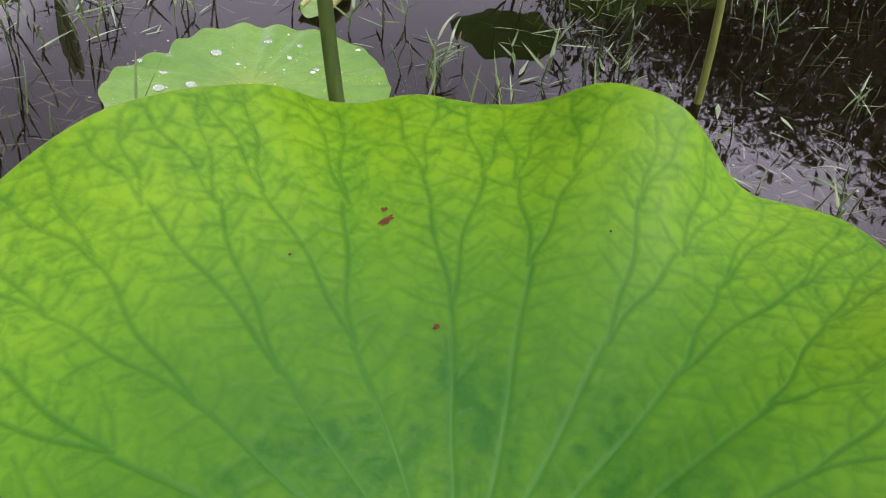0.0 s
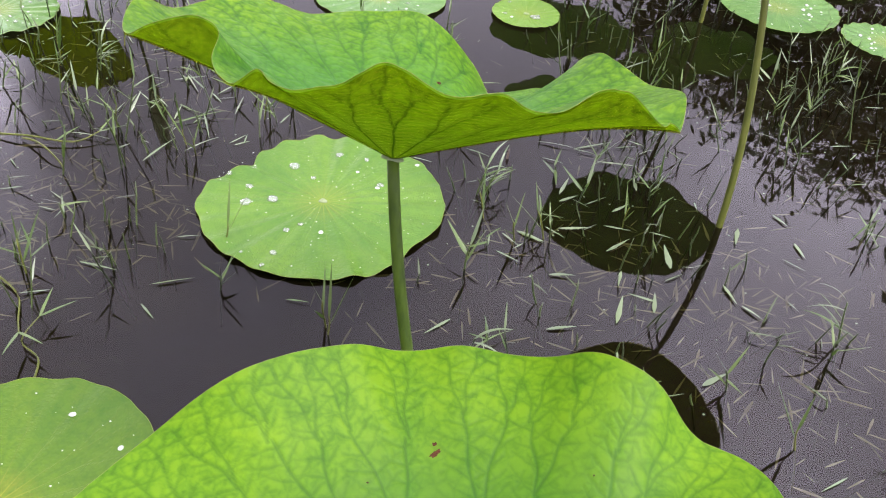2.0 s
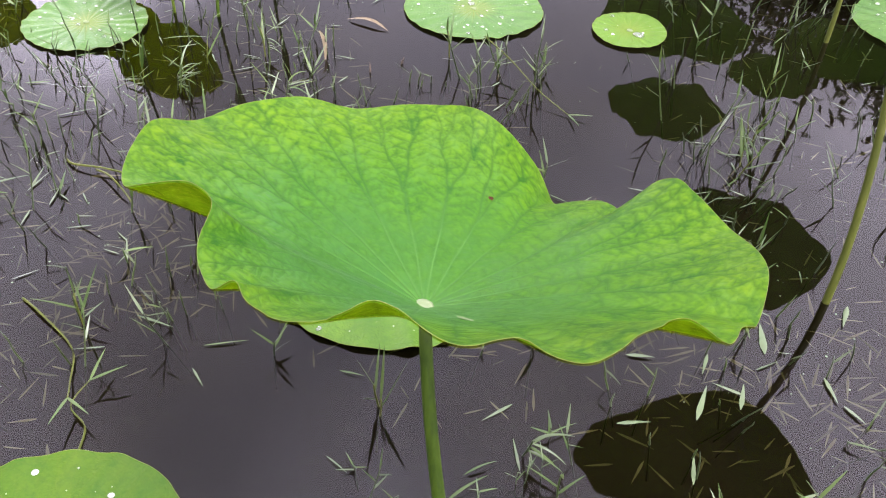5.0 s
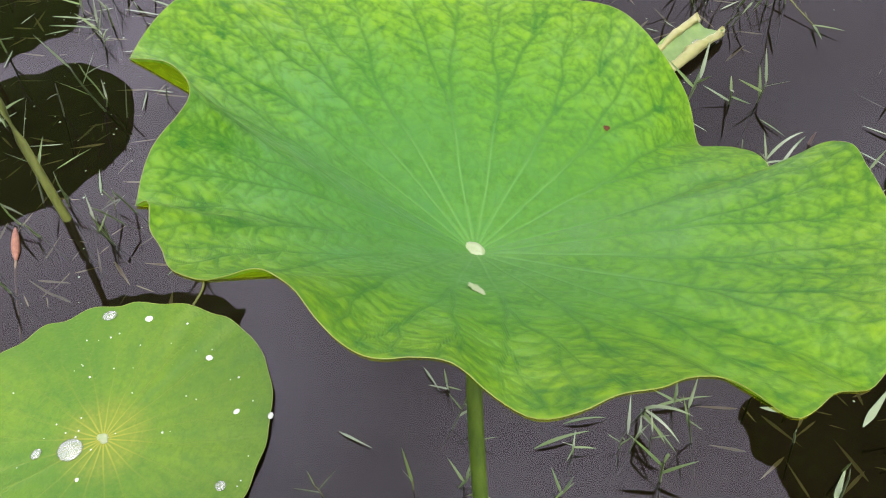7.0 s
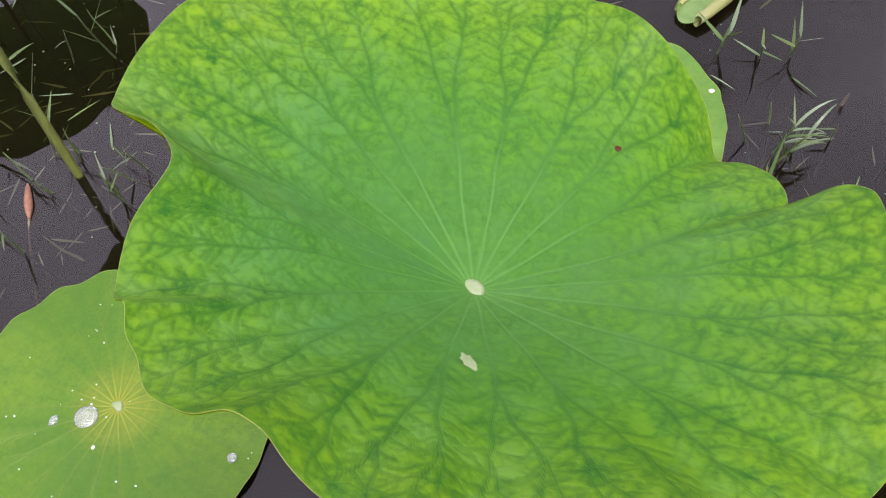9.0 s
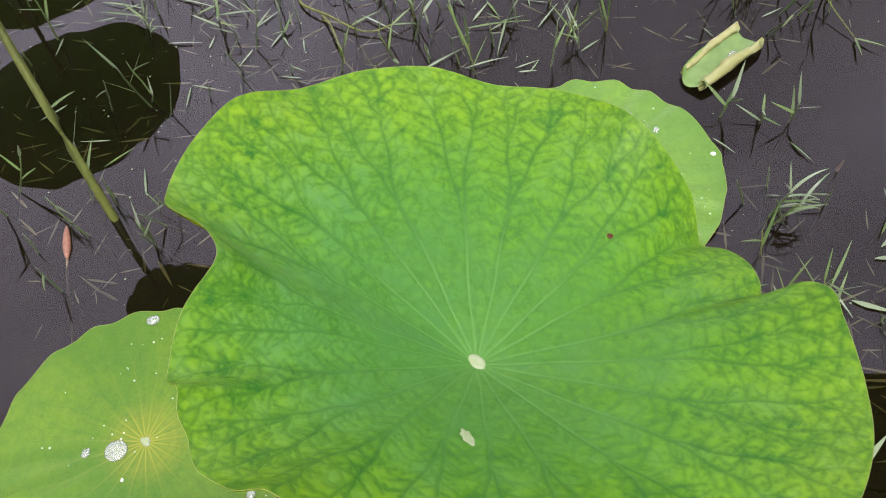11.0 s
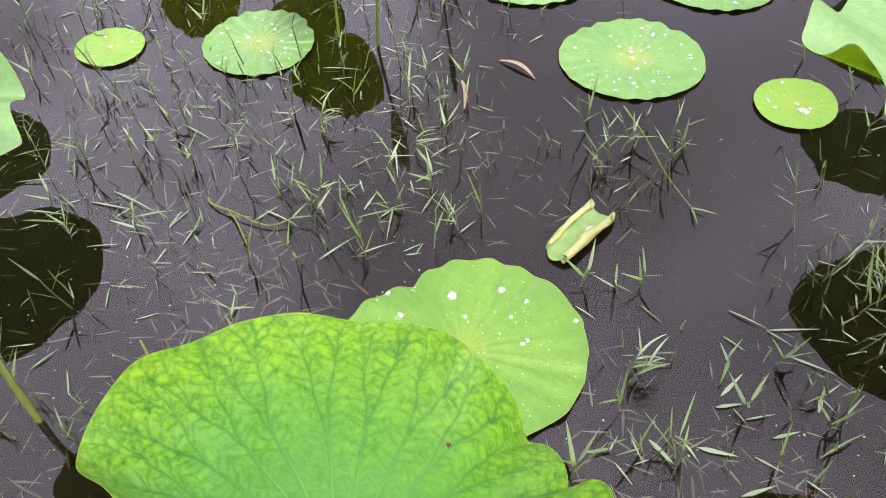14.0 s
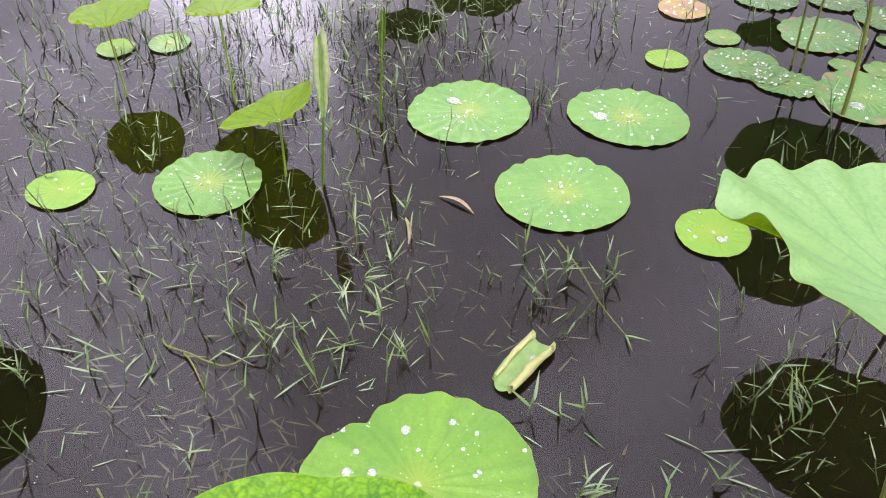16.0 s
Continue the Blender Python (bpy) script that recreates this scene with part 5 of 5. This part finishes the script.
runner([(-.16, 1.66, .060), (-.10, 1.62, .040), (-.04, 1.57, .018), (.02, 1.53, .004)], .0013, "straw-coloured bent grass stem leaning on the water")

grass_stuff("far_grass", "sparse green grass shoots standing in the far water", scatter(950, -2.6, 1.6, 1.9, 5.5, .01, .9, 5), far_shoot, M_GRASS_FAR)
grass_stuff("floating_grass_leaves", "pale grey-green grass leaves lying flat on the water", scatter(260, -1.7, 1.1, .62, 2.9, .012, .9, 6) + scatter(330, -2.0, -.2, 1.6, 3.0, .012, .9, 16), flat_leaf, M_GRASS_PALE)
grass_stuff("sunken_grass", "dim grass leaves and roots sunk below the surface", scatter(2300, -1.7, 1.1, .5, 2.9, -.05, .9, 7) + scatter(420, -.6, .6, .6, 1.15, -.05, .6, 17), lambda x, y: flat_leaf(x, y, rng.uniform(-.045, -.008), .015, .050), M_GRASS_SUNK)


def stem_clump(x, y):
    """A few straight bare stems that break the surface close together, some with a short leaf."""
    out = []
    a0, l0 = rng.uniform(0, 6.283), rng.uniform(0, .6)
    for _ in range(rng.choice((1, 1, 1, 2, 2, 3))):
        px, py = x + rng.gauss(0, .022), y + rng.gauss(0, .022)
        h, a, l = rng.uniform(.012, .060), a0 + rng.gauss(0, .7), l0 * .6 + rng.uniform(0, .25)
        dx, dy = l * math.cos(a), l * math.sin(a)
        pts = [(px + dx * z + rng.uniform(-.0012, .0012), py + dy * z + rng.uniform(-.0012, .0012), z) for z in (-.06, -.02, 0, h * .35, h * .7, h)]
        out.append(tube_data(pts, [.0014, .0014, .0013, .0012, .001, .0004], 4))
        if rng.random() < .5:
            b = rng.uniform(0, 6.283)
            out.append(blade_data(pts[4], (math.cos(b), math.sin(b), rng.uniform(-.1, 1.0)), (-math.sin(b), math.cos(b), 0), rng.uniform(.02, .042), .0036, rng.uniform(0, .5), 4))
    return out


grass_stuff("bare_grass_stems", "thin dark green grass stems poking out of the water", scatter(520, -1.7, 1.1, .62, 2.5, .005, .9, 8), stem_clump, M_STEM)


def speck(x, y):
    r = rng.choice((.0006, .0008, .0010, .0013, .0017))
    vs = [(x, y, r * .5)] + [(x + r * math.cos(k * 1.0472), y + r * math.sin(k * 1.0472), .0002) for k in range(6)]
    return [(vs, [(0, 1 + k, 1 + (k + 1) % 6) for k in range(6)])]


grass_stuff("floating_specks", "tiny pale seed husks and bubbles scattered on the water", scatter(1500, -1.9, 1.1, .55, 3.0, .004, .9, 9), speck, M_GRASS_PALE)["category"] = "specks"


# ---- small things on the water ----
def stub(x, y, h, a):
    ob = tube("bud_stub", bezier((0, 0, -.03), (0, 0, 0), (.002 * math.cos(a), .002 * math.sin(a), h * .5), (.006 * math.cos(a), .006 * math.sin(a), h), 8), [.0010, .0012, .0015, .0019, .0020, .0018, .0012, .0005], M_BARK, None, 8)
    ob.location = (x, y, 0)
    return tagged(ob, "tiny red-brown shoot tip poking out of water", "shoot")


for x, y, h, a in ((0.092, 1.285, .018, 1.0), (-0.353, 1.571, .018, 2.0), (-0.309, 1.620, .012, .4)):
    stub(x, y, h, a)


def copper_bud():
    """A furled copper-coloured leaf tip floating on its long pale stem."""
    e = thing("lotus_shoot", (-0.628, 0.631, 0.000), "furled copper-brown lotus shoot floating at the surface", "shoot")
    a, b = Vector((0, 0, .001)), Vector((-.040, .033, .004))
    pts = [a.lerp(b, i / 10) for i in range(11)]
    tube("bud", pts, [.0015, .003, .0042, .005, .0052, .005, .0047, .0042, .0035, .0024, .0008], M_BUD, e, 10, "copper-brown furled bud")
    tube("stem", bezier((0, 0, .0005), (.03, -.03, -.004), (.06, -.05, -.02), (.09, -.09, -.05), 10), [.0014] * 10, M_DRY, e, 6, "pale thin stem")
    return e


copper_bud()


def dry_piece(a, b, width, rise, label):
    a, b = Vector(a), Vector(b)
    d = b - a
    sd = Vector((-d.y, d.x, 0)).normalized()
    vs, fs, n = [], [], 10
    for i in range(n + 1):
        t = i / n
        w = width * .5 * (math.sin(math.pi * min(.97, t + .03)) ** .6)
        p = a.lerp(b, t) + sd * (.09 * d.length * math.sin(math.pi * t)) + Vector((0, 0, rise * math.sin(math.pi * t)))
        vs += [p - sd * w + Vector((0, 0, w * .5)), p, p + sd * w + Vector((0, 0, w * .5))]
    for i in range(n):
        c = 3 * i
        fs += [(c, c + 1, c + 4, c + 3), (c + 1, c + 2, c + 5, c + 4)]
    return tagged(mesh_part("dry_leaf", vs, fs, M_DRY), label, "dry leaf")


dry_piece((-0.462, 1.756, 0.002), (-0.371, 1.734, 0.002), .010, .006, "curled straw-coloured dry leaf floating on the water")
dry_piece((-0.466, 1.614, 0.045), (-0.448, 1.589, -0.004), .008, .004, "yellow-brown dry leaf tip sticking out of water")


# ---- trees on the far bank ----
def tree(x, y, height, spread, seed):
    """A broad-leaved tree: tapered trunk, limbs, and a crown of many small leaves in loose clumps."""
    r = random.Random(seed)
    e = thing("tree", (x, y, -.1), "dark green leafy tree on the far bank", "tree", "trees on the bank")
    tube("trunk", bezier((0, 0, 0), (.1, 0, height * .3), (-.1, .1, height * .6), (0, 0, height * .9), 12), [.22 * (1 - .85 * i / 11) for i in range(12)], M_BARK, e, 10)
    tips = []
    for k in range(26):
        z0 = height * r.uniform(.25, .85)
        a, ln = r.uniform(0, 6.283), spread * r.uniform(.5, 1.0) * (1.15 - .7 * (z0 / height - .25))
        end = Vector((ln * math.cos(a), ln * math.sin(a), z0 + ln * r.uniform(.1, .55)))
        tube("limb", bezier((0, 0, z0), end * .3 + Vector((0, 0, z0 * .7)), end * .7 + Vector((0, 0, z0 * .3)), end, 7), [.06 * (1 - .85 * i / 6) for i in range(7)], M_BARK, e, 6)
        tips += [end, end * .75 + Vector((0, 0, z0 * .25)), end * .5 + Vector((0, 0, z0 * .5))]
    vs, fs = [], []
    for tp in tips:
        for _ in range(150):
            p = tp + Vector((r.gauss(0, .34), r.gauss(0, .34), r.gauss(0, .28)))
            s = r.uniform(.05, .11)
            d = Vector((r.uniform(-1, 1), r.uniform(-1, 1), r.uniform(-1, .4))).normalized()
            o = d.orthogonal().normalized() * s * .45
            b = len(vs)
            vs += [p, p + d * s + o, p + d * s * 2.2, p + d * s - o]
            fs.append((b, b + 1, b + 2, b + 3))
    mesh_part("crown", vs, fs, M_CROWN, e, smooth=False)
    return e


for x, y, h, s, k in ((3.0, 10.4, 4.7, 1.9, 1), (4.9, 9.2, 5.0, 2.0, 2), (6.7, 7.8, 5.2, 2.0, 3)):
    tree(x, y, h, s, k)


# ---- bare stalks by the far leaves ----
for x, y, h, q in ((0.140, 2.663, .42, .03), (0.117, 2.669, .40, -.02)):
    ob = tube("leaf_stalk", bezier((0, 0, -.1), (.004, 0, h * .3), (q * .5, .01, h * .7), (q, .02, h), 12), [.0036 - .0012 * i / 11 for i in range(12)], M_STALK_B, None, 8)
    ob.location = (x, y, 0)
    tagged(ob, "thin olive lotus stalk rising from the water", "lotus stalk", "bare lotus stalks")
